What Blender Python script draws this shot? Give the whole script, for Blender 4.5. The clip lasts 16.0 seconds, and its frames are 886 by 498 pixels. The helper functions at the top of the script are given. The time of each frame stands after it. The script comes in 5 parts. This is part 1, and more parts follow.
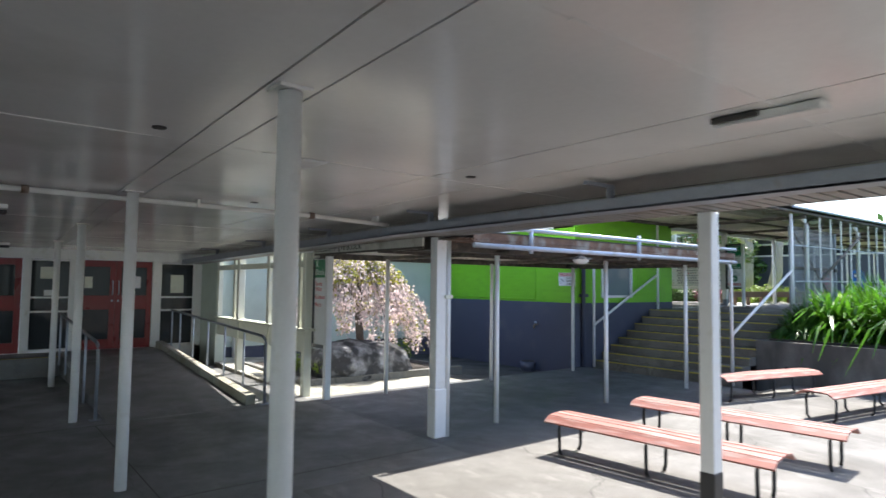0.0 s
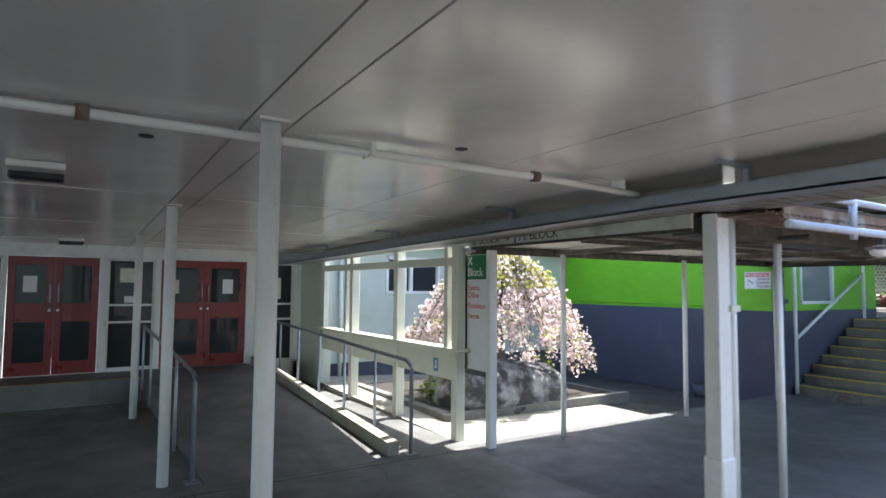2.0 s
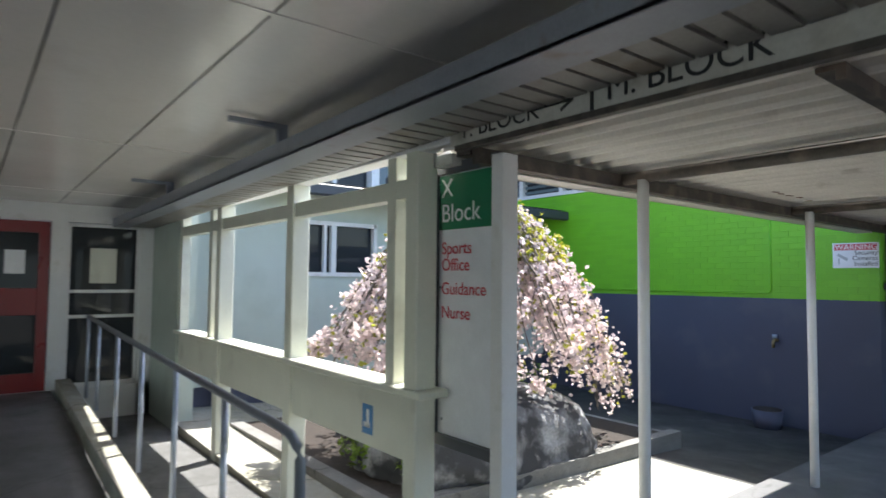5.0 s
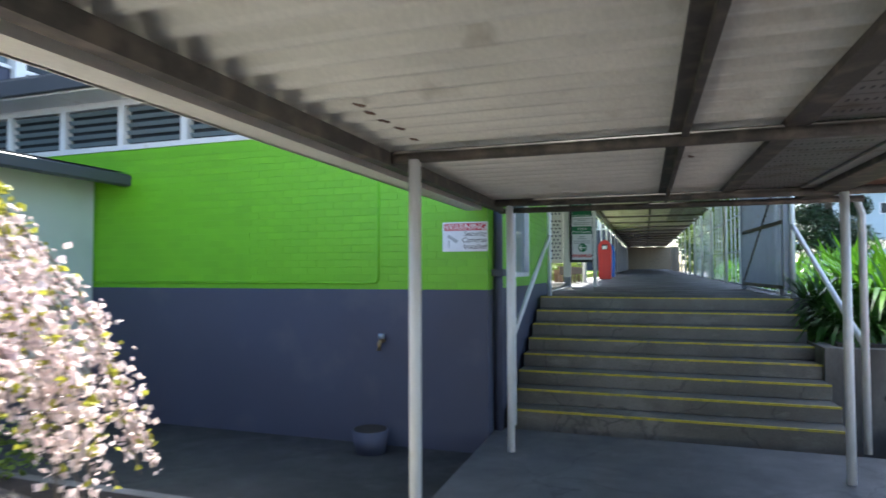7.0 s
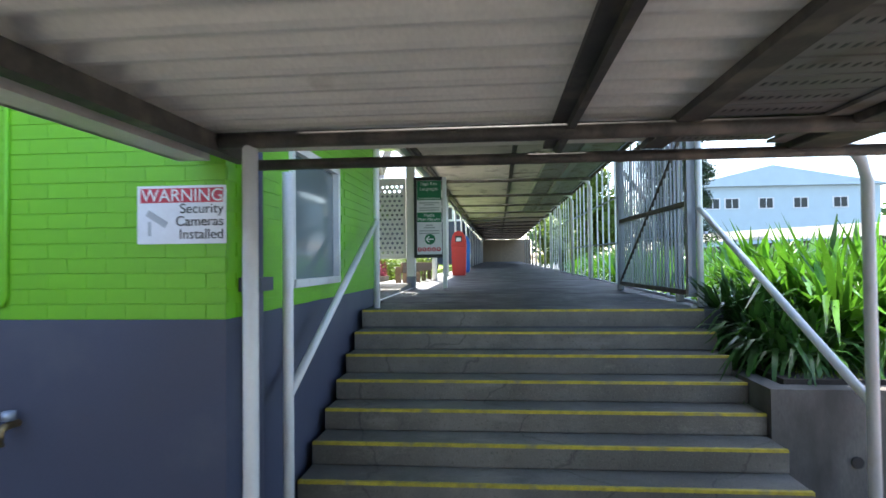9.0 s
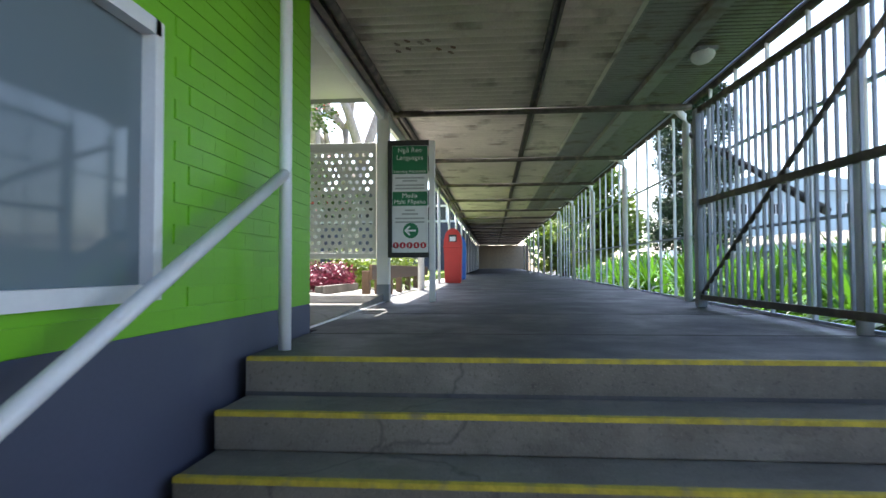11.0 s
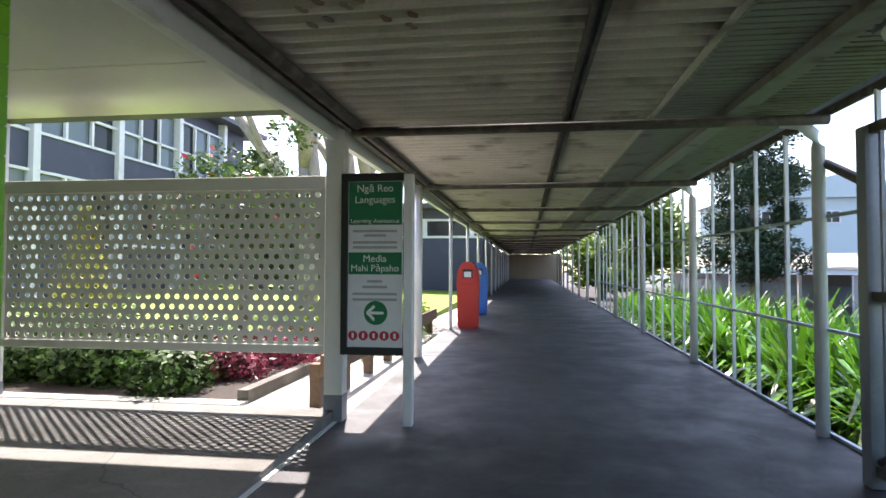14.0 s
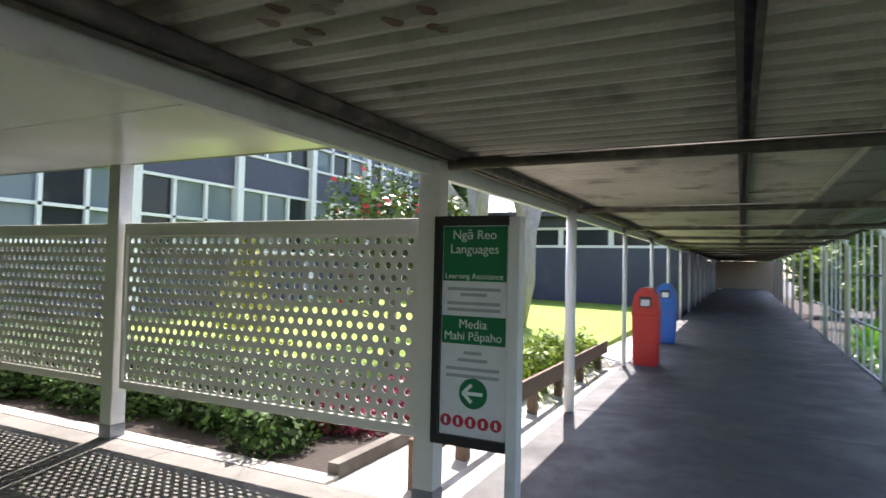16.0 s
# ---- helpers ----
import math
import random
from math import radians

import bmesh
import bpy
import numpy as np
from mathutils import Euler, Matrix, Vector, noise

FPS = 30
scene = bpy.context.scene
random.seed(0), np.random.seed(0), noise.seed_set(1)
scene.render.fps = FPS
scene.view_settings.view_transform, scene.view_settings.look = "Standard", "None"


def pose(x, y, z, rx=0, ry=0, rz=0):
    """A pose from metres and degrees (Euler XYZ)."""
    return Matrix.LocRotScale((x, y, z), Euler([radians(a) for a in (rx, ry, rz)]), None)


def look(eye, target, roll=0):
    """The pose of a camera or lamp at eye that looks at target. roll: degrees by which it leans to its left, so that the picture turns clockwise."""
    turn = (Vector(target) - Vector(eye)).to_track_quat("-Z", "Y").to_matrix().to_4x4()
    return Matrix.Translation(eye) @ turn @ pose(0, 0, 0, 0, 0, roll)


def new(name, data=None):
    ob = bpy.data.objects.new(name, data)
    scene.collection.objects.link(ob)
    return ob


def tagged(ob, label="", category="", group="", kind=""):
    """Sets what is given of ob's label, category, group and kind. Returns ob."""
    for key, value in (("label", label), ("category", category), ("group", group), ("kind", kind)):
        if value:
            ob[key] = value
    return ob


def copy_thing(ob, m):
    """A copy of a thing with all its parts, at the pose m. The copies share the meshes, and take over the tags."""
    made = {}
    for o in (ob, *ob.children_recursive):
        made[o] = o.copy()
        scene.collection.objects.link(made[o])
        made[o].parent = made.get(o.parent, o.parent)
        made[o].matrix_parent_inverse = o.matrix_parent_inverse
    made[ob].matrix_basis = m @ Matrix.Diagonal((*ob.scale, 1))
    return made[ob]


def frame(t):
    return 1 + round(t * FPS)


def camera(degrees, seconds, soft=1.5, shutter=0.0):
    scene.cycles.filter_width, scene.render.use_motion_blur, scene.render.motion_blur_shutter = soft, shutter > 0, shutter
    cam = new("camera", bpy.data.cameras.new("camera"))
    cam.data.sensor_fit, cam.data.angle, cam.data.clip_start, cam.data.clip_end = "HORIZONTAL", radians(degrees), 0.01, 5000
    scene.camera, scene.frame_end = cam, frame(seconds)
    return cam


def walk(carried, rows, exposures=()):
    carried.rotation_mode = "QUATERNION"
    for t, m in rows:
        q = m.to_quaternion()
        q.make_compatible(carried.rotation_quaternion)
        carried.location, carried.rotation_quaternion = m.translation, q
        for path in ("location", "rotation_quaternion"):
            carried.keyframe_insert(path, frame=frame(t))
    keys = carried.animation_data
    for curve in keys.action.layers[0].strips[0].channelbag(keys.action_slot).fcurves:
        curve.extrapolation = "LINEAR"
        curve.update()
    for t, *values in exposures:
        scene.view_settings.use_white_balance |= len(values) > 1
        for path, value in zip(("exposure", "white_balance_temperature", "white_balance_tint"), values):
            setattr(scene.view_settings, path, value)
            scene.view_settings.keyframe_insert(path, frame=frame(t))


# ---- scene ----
cam = camera(72.5, 16.0, shutter=0.35)
PATH = [
    (0, (-1.594, -0.184, 1.956), (-0.356, 1.382, 2.075), 0.7),
    (0.5, (-1.581, 0.618, 1.953), (-0.408, 2.234, 2.076), 0.7),
    (1, (-1.555, 1.426, 1.964), (-0.426, 3.071, 2.093), 0.5),
    (1.5, (-1.432, 2.135, 1.955), (-0.341, 3.806, 2.087), 0.5),
    (2, (-1.269, 3.101, 1.961), (-0.196, 4.784, 2.086), 0.5),
    (2.5, (-0.907, 3.876, 2.01), (0.16, 5.563, 2.124), 0.7),
    (3, (-0.516, 4.667, 1.979), (0.549, 6.356, 2.09), 0.6),
    (3.2, (-0.384, 4.941, 1.956), (0.689, 6.625, 2.074), 0.6),
    (5.3, (1.427, 7.127, 1.77), (2.762, 8.614, 1.857), 0.6),
    (5.5, (1.646, 7.265, 1.78), (3.067, 8.669, 1.867), 0.6),
    (6, (2.285, 7.541, 1.777), (3.934, 8.67, 1.861), 0.3),
    (6.5, (2.943, 7.746, 1.765), (4.728, 8.644, 1.845), 0.2),
    (7, (3.75, 7.793, 1.764), (5.645, 8.428, 1.836), -0.2),
    (7.5, (4.479, 7.822, 1.81), (6.431, 8.256, 1.869), -0.3),
    (8, (5.356, 7.893, 1.84), (7.336, 8.168, 1.887), -0.7),
    (8.5, (6.048, 7.883, 1.851), (8.036, 8.095, 1.903), -0.9),
    (9, (6.907, 7.916, 1.857), (8.898, 8.099, 1.901), -0.6),
    (9.2, (7.242, 7.902, 1.837), (9.235, 8.073, 1.885), -0.6),
    (11.3, (10.742, 8.14, 1.793), (12.734, 8.305, 1.861), -0.2),
    (11.5, (11.044, 8.124, 1.858), (13.036, 8.295, 1.919), -0.5),
    (12, (11.486, 8.089, 2.002), (13.476, 8.269, 2.074), -0.2),
    (12.5, (11.885, 8.041, 2.163), (13.874, 8.235, 2.232), -0.2),
    (13, (12.246, 7.986, 2.306), (14.234, 8.191, 2.379), -0.0),
    (13.5, (12.6, 7.99, 2.456), (14.587, 8.209, 2.524), 0.1),
    (14, (12.912, 7.949, 2.606), (14.892, 8.221, 2.678), 0.2),
    (14.5, (13.171, 7.939, 2.725), (15.14, 8.285, 2.797), 0.5),
    (15, (13.44, 7.868, 2.839), (15.383, 8.334, 2.915), 0.5),
    (15.5, (13.708, 7.756, 2.936), (15.597, 8.41, 3.006), 0.9),
    (16, (14.111, 7.639, 3.049), (15.903, 8.524, 3.112), 1.3),
]
walk(cam, [(t, look(eye, target, roll)) for t, eye, target, roll in PATH], exposures=[(0.0, 1.65, 6350, 10), (1.5, 1.92, 6250, 9), (3.0, 2.15, 6250, 10), (5.5, 1.72, 6250, 9), (6.5, 1.8, 6250, 8), (7.5, 2.15, 6200, 9), (9.0, 2.22, 6300, 9), (11.5, 2.1, 6500, 15), (13.0, 1.95, 6600, 18), (16.0, 1.75, 6650, 18)])
SUN_TO = Vector((0.6, 0.16, 1.0)).normalized()


# ---- world, sun and exposure ----
world = bpy.data.worlds.new("sky")
scene.world = world
world.use_nodes = True
wn = world.node_tree.nodes
sky = wn.new("ShaderNodeTexSky")
sky.sky_type, sky.sun_disc = "NISHITA", False
sky.sun_elevation = math.asin(SUN_TO.z)
sky.sun_rotation = math.atan2(SUN_TO.x, SUN_TO.y)
sky.air_density, sky.dust_density = 1.0, 1.5
wn["Background"].inputs["Strength"].default_value = 0.15
world.node_tree.links.new(sky.outputs["Color"], wn["Background"].inputs["Color"])
sun_data = bpy.data.lights.new("sun", "SUN")
sun_data.energy, sun_data.angle, sun_data.color = 4.5, radians(0.55), (1.0, 0.95, 0.87)
sun = new("sun", sun_data)
sun.matrix_world = look(SUN_TO * 60, (0, 0, 0))


# ---- materials ----
def material(name, col, rough=0.6, metal=0.0, var=0.15, scale=6.0, bump=0.1, grain=60.0, stain=None, stain_at=0.6,
             stain_scale=1.6, per_object=0.0, per_island=0.0, spec=0.5, stretch=(1, 1, 1), transmission=0.0):
    m = bpy.data.materials.new(name)
    m.use_nodes = True
    nt = m.node_tree
    n, ln = nt.nodes, nt.links
    bsdf = n["Principled BSDF"]
    tc = n.new("ShaderNodeTexCoord")
    mp = n.new("ShaderNodeMapping")
    mp.inputs["Scale"].default_value = stretch
    ln.new(tc.outputs["Object"], mp.inputs["Vector"])

    def tex(s, detail=5.0):
        t = n.new("ShaderNodeTexNoise")
        t.inputs["Scale"].default_value, t.inputs["Detail"].default_value = s, detail
        ln.new(mp.outputs["Vector"], t.inputs["Vector"])
        return t

    coarse, fine = tex(scale), tex(grain, 3.0)
    mix = n.new("ShaderNodeMath")
    mix.operation = "MULTIPLY_ADD"
    mix.inputs[1].default_value, mix.inputs[2].default_value = 0.35, 0.0
    ln.new(fine.outputs["Fac"], mix.inputs[0])
    add = n.new("ShaderNodeMath")
    add.operation = "MULTIPLY_ADD"
    add.inputs[1].default_value = 0.65
    ln.new(coarse.outputs["Fac"], add.inputs[0])
    ln.new(mix.outputs[0], add.inputs[2])
    ramp = n.new("ShaderNodeMapRange")
    ramp.inputs["From Min"].default_value, ramp.inputs["From Max"].default_value = 0.3, 0.7
    ramp.inputs["To Min"].default_value, ramp.inputs["To Max"].default_value = 1 - var, 1 + var
    ln.new(add.outputs[0], ramp.inputs["Value"])
    last = ramp.outputs[0]
    for strength, node, out in ((per_object, "ShaderNodeObjectInfo", "Random"), (per_island, "ShaderNodeNewGeometry", "Random Per Island")):
        if strength:
            info = n.new(node)
            r = n.new("ShaderNodeMapRange")
            r.inputs["To Min"].default_value, r.inputs["To Max"].default_value = 1 - strength, 1 + strength
            ln.new(info.outputs[out], r.inputs["Value"])
            k = n.new("ShaderNodeMath")
            k.operation = "MULTIPLY"
            ln.new(last, k.inputs[0])
            ln.new(r.outputs[0], k.inputs[1])
            last = k.outputs[0]
    tint = n.new("ShaderNodeVectorMath")
    tint.operation = "SCALE"
    tint.inputs[0].default_value = col
    ln.new(last, tint.inputs["Scale"])
    colour = tint.outputs[0]
    if stain:
        st = tex(stain_scale, 8.0)
        sr = n.new("ShaderNodeMapRange")
        sr.inputs["From Min"].default_value, sr.inputs["From Max"].default_value = stain_at - 0.08, stain_at + 0.1
        ln.new(st.outputs["Fac"], sr.inputs["Value"])
        mx = n.new("ShaderNodeMix")
        mx.data_type = "RGBA"
        ln.new(sr.outputs[0], mx.inputs["Factor"])
        ln.new(colour, mx.inputs["A"])
        mx.inputs["B"].default_value = (*stain, 1)
        colour = mx.outputs["Result"]
    ln.new(colour, bsdf.inputs["Base Color"])
    rr = n.new("ShaderNodeMapRange")
    rr.inputs["To Min"].default_value, rr.inputs["To Max"].default_value = max(rough - 0.12, 0.02), min(rough + 0.12, 1)
    ln.new(coarse.outputs["Fac"], rr.inputs["Value"])
    ln.new(rr.outputs[0], bsdf.inputs["Roughness"])
    bsdf.inputs["Metallic"].default_value = metal
    bsdf.inputs["Specular IOR Level"].default_value = spec
    bsdf.inputs["Transmission Weight"].default_value = transmission
    if bump:
        bp = n.new("ShaderNodeBump")
        bp.inputs["Strength"].default_value, bp.inputs["Distance"].default_value = bump, 0.01
        ln.new(add.outputs[0], bp.inputs["Height"])
        ln.new(bp.outputs[0], bsdf.inputs["Normal"])
    return m


def plain(name, col, rough=0.5, metal=0.0):
    return material(name, col, rough, metal, var=0.06, scale=9, bump=0.03)


def leafy(name, col, rough=0.5, glow=0.3, island=0.4):
    """Leaves and petals that let some light through."""
    m = material(name, col, rough, var=0.2, scale=5, bump=0, per_island=island)
    nt = m.node_tree
    b = nt.nodes["Principled BSDF"]
    src = b.inputs["Base Color"].links[0].from_socket
    tr = nt.nodes.new("ShaderNodeBsdfTranslucent")
    nt.links.new(src, tr.inputs["Color"])
    mx = nt.nodes.new("ShaderNodeMixShader")
    mx.inputs[0].default_value = glow
    nt.links.new(b.outputs[0], mx.inputs[1])
    nt.links.new(tr.outputs[0], mx.inputs[2])
    nt.links.new(mx.outputs[0], nt.nodes["Material Output"].inputs["Surface"])
    return m


def cast_concrete(name, col, dark, rough=0.6, wear=0.5, crack=0.6):
    """Trowelled concrete: broad blotches, damp stains, speckle, pale scuffs and hairline cracks."""
    m = bpy.data.materials.new(name)
    m.use_nodes = True
    nt = m.node_tree
    n, ln = nt.nodes, nt.links
    b = n["Principled BSDF"]
    tc = n.new("ShaderNodeTexCoord")

    def tex(scale, detail, lo, hi, stretch=(1, 1, 1)):
        mp = n.new("ShaderNodeMapping")
        mp.inputs["Scale"].default_value = stretch
        ln.new(tc.outputs["Object"], mp.inputs["Vector"])
        t = n.new("ShaderNodeTexNoise")
        t.inputs["Scale"].default_value, t.inputs["Detail"].default_value, t.inputs["Roughness"].default_value = scale, detail, 0.62
        ln.new(mp.outputs["Vector"], t.inputs["Vector"])
        r = n.new("ShaderNodeMapRange")
        r.inputs["From Min"].default_value, r.inputs["From Max"].default_value = lo, hi
        ln.new(t.outputs["Fac"], r.inputs["Value"])
        return r.outputs[0]

    def blend(fac, a, col_b, k=1.0):
        mx = n.new("ShaderNodeMix")
        mx.data_type = "RGBA"
        s_ = n.new("ShaderNodeMath")
        s_.operation = "MULTIPLY"
        s_.inputs[1].default_value = k
        ln.new(fac, s_.inputs[0])
        ln.new(s_.outputs[0], mx.inputs["Factor"])
        if isinstance(a, tuple):
            mx.inputs["A"].default_value = (*a, 1)
        else:
            ln.new(a, mx.inputs["A"])
        mx.inputs["B"].default_value = (*col_b, 1)
        return mx.outputs["Result"]

    pale = tuple(min(1, c * 1.55) for c in col)
    c = blend(tex(0.55, 9, 0.38, 0.62), col, dark, 0.85)
    c = blend(tex(2.7, 8, 0.5, 0.72), c, dark, 0.7)
    c = blend(tex(5.5, 7, 0.56, 0.74, (1, 0.35, 1)), c, pale, wear)
    c = blend(tex(48, 4, 0.56, 0.7), c, tuple(q * 0.6 for q in dark), 0.55)
    c = blend(tex(120, 2, 0.58, 0.72), c, pale, 0.45)
    vo = n.new("ShaderNodeTexVoronoi")
    vo.feature = "DISTANCE_TO_EDGE"
    vo.inputs["Scale"].default_value = 0.42
    warp = n.new("ShaderNodeVectorMath")
    warp.operation = "MULTIPLY_ADD"
    wt = n.new("ShaderNodeTexNoise")
    wt.inputs["Scale"].default_value, wt.inputs["Detail"].default_value = 2.0, 8
    ln.new(tc.outputs["Object"], wt.inputs["Vector"])
    ln.new(wt.outputs["Color"], warp.inputs[0])
    warp.inputs[1].default_value = (0.55, 0.55, 0.55)
    ln.new(tc.outputs["Object"], warp.inputs[2])
    ln.new(warp.outputs[0], vo.inputs["Vector"])
    cr = n.new("ShaderNodeMapRange")
    cr.inputs["From Min"].default_value, cr.inputs["From Max"].default_value = 0.0, 0.006
    cr.inputs["To Min"].default_value, cr.inputs["To Max"].default_value = 1.0, 0.0
    ln.new(vo.outputs["Distance"], cr.inputs["Value"])
    c = blend(cr.outputs[0], c, tuple(q * 0.35 for q in dark), crack)
    ln.new(c, b.inputs["Base Color"])
    rr = n.new("ShaderNodeMapRange")
    rr.inputs["To Min"].default_value, rr.inputs["To Max"].default_value = max(0.05, rough - 0.14), min(1, rough + 0.16)
    ln.new(tex(1.8, 7, 0.35, 0.65), rr.inputs["Value"])
    ln.new(rr.outputs[0], b.inputs["Roughness"])
    bp = n.new("ShaderNodeBump")
    bp.inputs["Strength"].default_value, bp.inputs["Distance"].default_value = 0.3, 0.006
    ln.new(tex(60, 6, 0.3, 0.7), bp.inputs["Height"])
    ln.new(bp.outputs[0], b.inputs["Normal"])
    return m


M = {}
M["concrete"] = cast_concrete("courtyard_concrete", (0.36, 0.35, 0.31), (0.2, 0.19, 0.13), 0.75, 0.5, 0.8)
M["verandah"] = cast_concrete("verandah_concrete", (0.21, 0.205, 0.19), (0.11, 0.105, 0.095), 0.75, 0.5, 0.6)
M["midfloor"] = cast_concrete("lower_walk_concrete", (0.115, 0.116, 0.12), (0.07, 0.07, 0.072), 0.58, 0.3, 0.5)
# wet paving, darkened further to carry the green building's shade in its colour
M["dampshade"] = cast_concrete("damp_shaded_courtyard_concrete", (0.05, 0.048, 0.045), (0.022, 0.021, 0.02), 0.75, 0.7, 0.8)
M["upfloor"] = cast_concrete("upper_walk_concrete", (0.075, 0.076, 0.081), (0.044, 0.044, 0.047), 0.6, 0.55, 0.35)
M["floor"] = cast_concrete("walk_concrete", (0.16, 0.159, 0.156), (0.095, 0.094, 0.09), 0.5, 0.35, 0.5)
M["yard"] = cast_concrete("yard_concrete", (0.165, 0.157, 0.145), (0.1, 0.094, 0.085), 0.85, 0.7, 0.7)
M["paving"] = material("pale_paving", (0.42, 0.41, 0.38), 0.8, var=0.25, scale=2, bump=0.35, grain=90, stain=(0.3, 0.29, 0.26), stain_at=0.6)
M["retain"] = material("stained_wall_concrete", (0.14, 0.127, 0.112), 0.85, var=0.4, scale=2.4, bump=0.4, grain=70, stain=(0.065, 0.058, 0.05), stain_at=0.54, stain_scale=1.6, stretch=(1, 1, 0.4))
M["step"] = cast_concrete("step_concrete", (0.2, 0.182, 0.155), (0.095, 0.085, 0.07), 0.75, 0.5, 0.5)
M["yellow"] = material("yellow_paint", (0.46, 0.36, 0.035), 0.65, var=0.35, scale=14, bump=0.1, stain=(0.24, 0.21, 0.1), stain_at=0.62, stain_scale=9)
M["ceiling"] = material("ceiling_paint", (0.8, 0.78, 0.75), 0.19, var=0.05, scale=1.2, bump=0.03, grain=25, stain=(0.64, 0.62, 0.58), stain_at=0.62, stain_scale=0.8)
M["groove"] = plain("groove", (0.06, 0.055, 0.05), 0.8)
M["white"] = material("white_paint", (0.76, 0.76, 0.76), 0.38, var=0.06, scale=5, bump=0.06, stain=(0.6, 0.58, 0.54), stain_at=0.66, stain_scale=5)
M["cream"] = material("cream_paint", (0.69, 0.7, 0.6), 0.45, var=0.06, scale=4, bump=0.05, stain=(0.56, 0.56, 0.47), stain_at=0.66, stain_scale=3)
M["sage"] = material("pale_green_wall", (0.5, 0.56, 0.5), 0.7, var=0.06, scale=2, bump=0.06, stain=(0.44, 0.5, 0.44), stain_at=0.62)
M["green"] = material("lime_green_paint", (0.165, 0.47, 0.012), 0.45, var=0.08, scale=3, bump=0.12, grain=60, per_object=0.05, per_island=0.05)
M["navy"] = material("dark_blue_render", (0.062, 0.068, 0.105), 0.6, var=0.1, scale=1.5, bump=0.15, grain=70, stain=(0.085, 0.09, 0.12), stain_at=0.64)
M["red"] = material("red_door_paint", (0.19, 0.008, 0.01), 0.3, var=0.08, scale=3, bump=0.03)
M["greysteel"] = material("grey_steel", (0.24, 0.26, 0.3), 0.4, 0.3, var=0.15, scale=6, bump=0.05, stain=(0.2, 0.17, 0.14), stain_at=0.68, stain_scale=6)
M["bluesteel"] = material("galvanised_steel", (0.42, 0.47, 0.56), 0.4, 0.45, var=0.12, scale=8, bump=0.04, stain=(0.32, 0.32, 0.33), stain_at=0.64, stain_scale=7)
M["darksteel"] = material("weathered_steel", (0.075, 0.066, 0.058), 0.6, 0.2, var=0.4, scale=9, bump=0.15, stain=(0.16, 0.13, 0.105), stain_at=0.57, stain_scale=7)
M["sheet"] = material("painted_roof_sheet", (0.72, 0.695, 0.63), 0.45, 0.0, var=0.16, scale=1.6, bump=0.06, stain=(0.3, 0.26, 0.2), stain_at=0.7, stain_scale=2.6)
M["oldsheet"] = material("old_roof_sheet", (0.56, 0.515, 0.45), 0.6, 0.0, var=0.2, scale=1.8, bump=0.08, stain=(0.17, 0.14, 0.11), stain_at=0.64, stain_scale=2.2)
M["louvre"] = material("perforated_tray", (0.25, 0.245, 0.23), 0.5, 0.3, var=0.2, scale=4, bump=0.06, stain=(0.16, 0.13, 0.1), stain_at=0.6, stain_scale=4)
M["tray"] = material("slotted_steel_tray", (0.2, 0.19, 0.185), 0.5, 0.2, var=0.2, scale=4, bump=0.06, stain=(0.13, 0.11, 0.09), stain_at=0.6, stain_scale=4)
M["rust"] = material("rusty_sheet", (0.17, 0.1, 0.07), 0.8, 0.1, var=0.4, scale=6, bump=0.2, stain=(0.3, 0.27, 0.24), stain_at=0.55, stain_scale=4)
M["black"] = plain("black_paint", (0.018, 0.018, 0.02), 0.45)
M["charcoal"] = plain("charcoal_roof", (0.06, 0.065, 0.075), 0.5)
M["soil"] = material("dark_mulch", (0.03, 0.022, 0.017), 0.95, var=0.5, scale=14, bump=0.9, grain=90)
M["grass"] = material("lawn", (0.16, 0.25, 0.025), 0.9, var=0.4, scale=3, bump=0.8, grain=120, stain=(0.2, 0.29, 0.04), stain_at=0.55)
M["asphalt"] = material("asphalt", (0.07, 0.07, 0.072), 0.9, var=0.3, scale=2, bump=0.5, grain=150)


def glass_material(name, tint=(0.03, 0.035, 0.04), rough=0.04):
    m = bpy.data.materials.new(name)
    m.use_nodes = True
    b = m.node_tree.nodes["Principled BSDF"]
    b.inputs["Base Color"].default_value = (*tint, 1)
    b.inputs["Roughness"].default_value = rough
    b.inputs["Specular IOR Level"].default_value = 0.22
    return m


M["glass"] = glass_material("dark_window_glass")
M["paleglass"] = glass_material("pale_window_glass", (0.16, 0.2, 0.22), 0.06)


# ---- building tools ----
def box(bm, x0, x1, y0, y1, z0, z1, bev=0.0):
    vs = [bm.verts.new((x, y, z)) for x in (x0, x1) for y in (y0, y1) for z in (z0, z1)]
    fs = [bm.faces.new([vs[i] for i in f]) for f in ((0, 1, 3, 2), (4, 6, 7, 5), (0, 4, 5, 1), (2, 3, 7, 6), (0, 2, 6, 4), (1, 5, 7, 3))]
    if bev:
        edges = {e for f in fs for e in f.edges}
        bmesh.ops.bevel(bm, geom=list(edges), offset=bev, segments=1, affect="EDGES")
    return vs


def boxes(*args, bev=0.0):
    bm = bmesh.new()
    for a in args:
        box(bm, *a, bev=bev)
    return bm


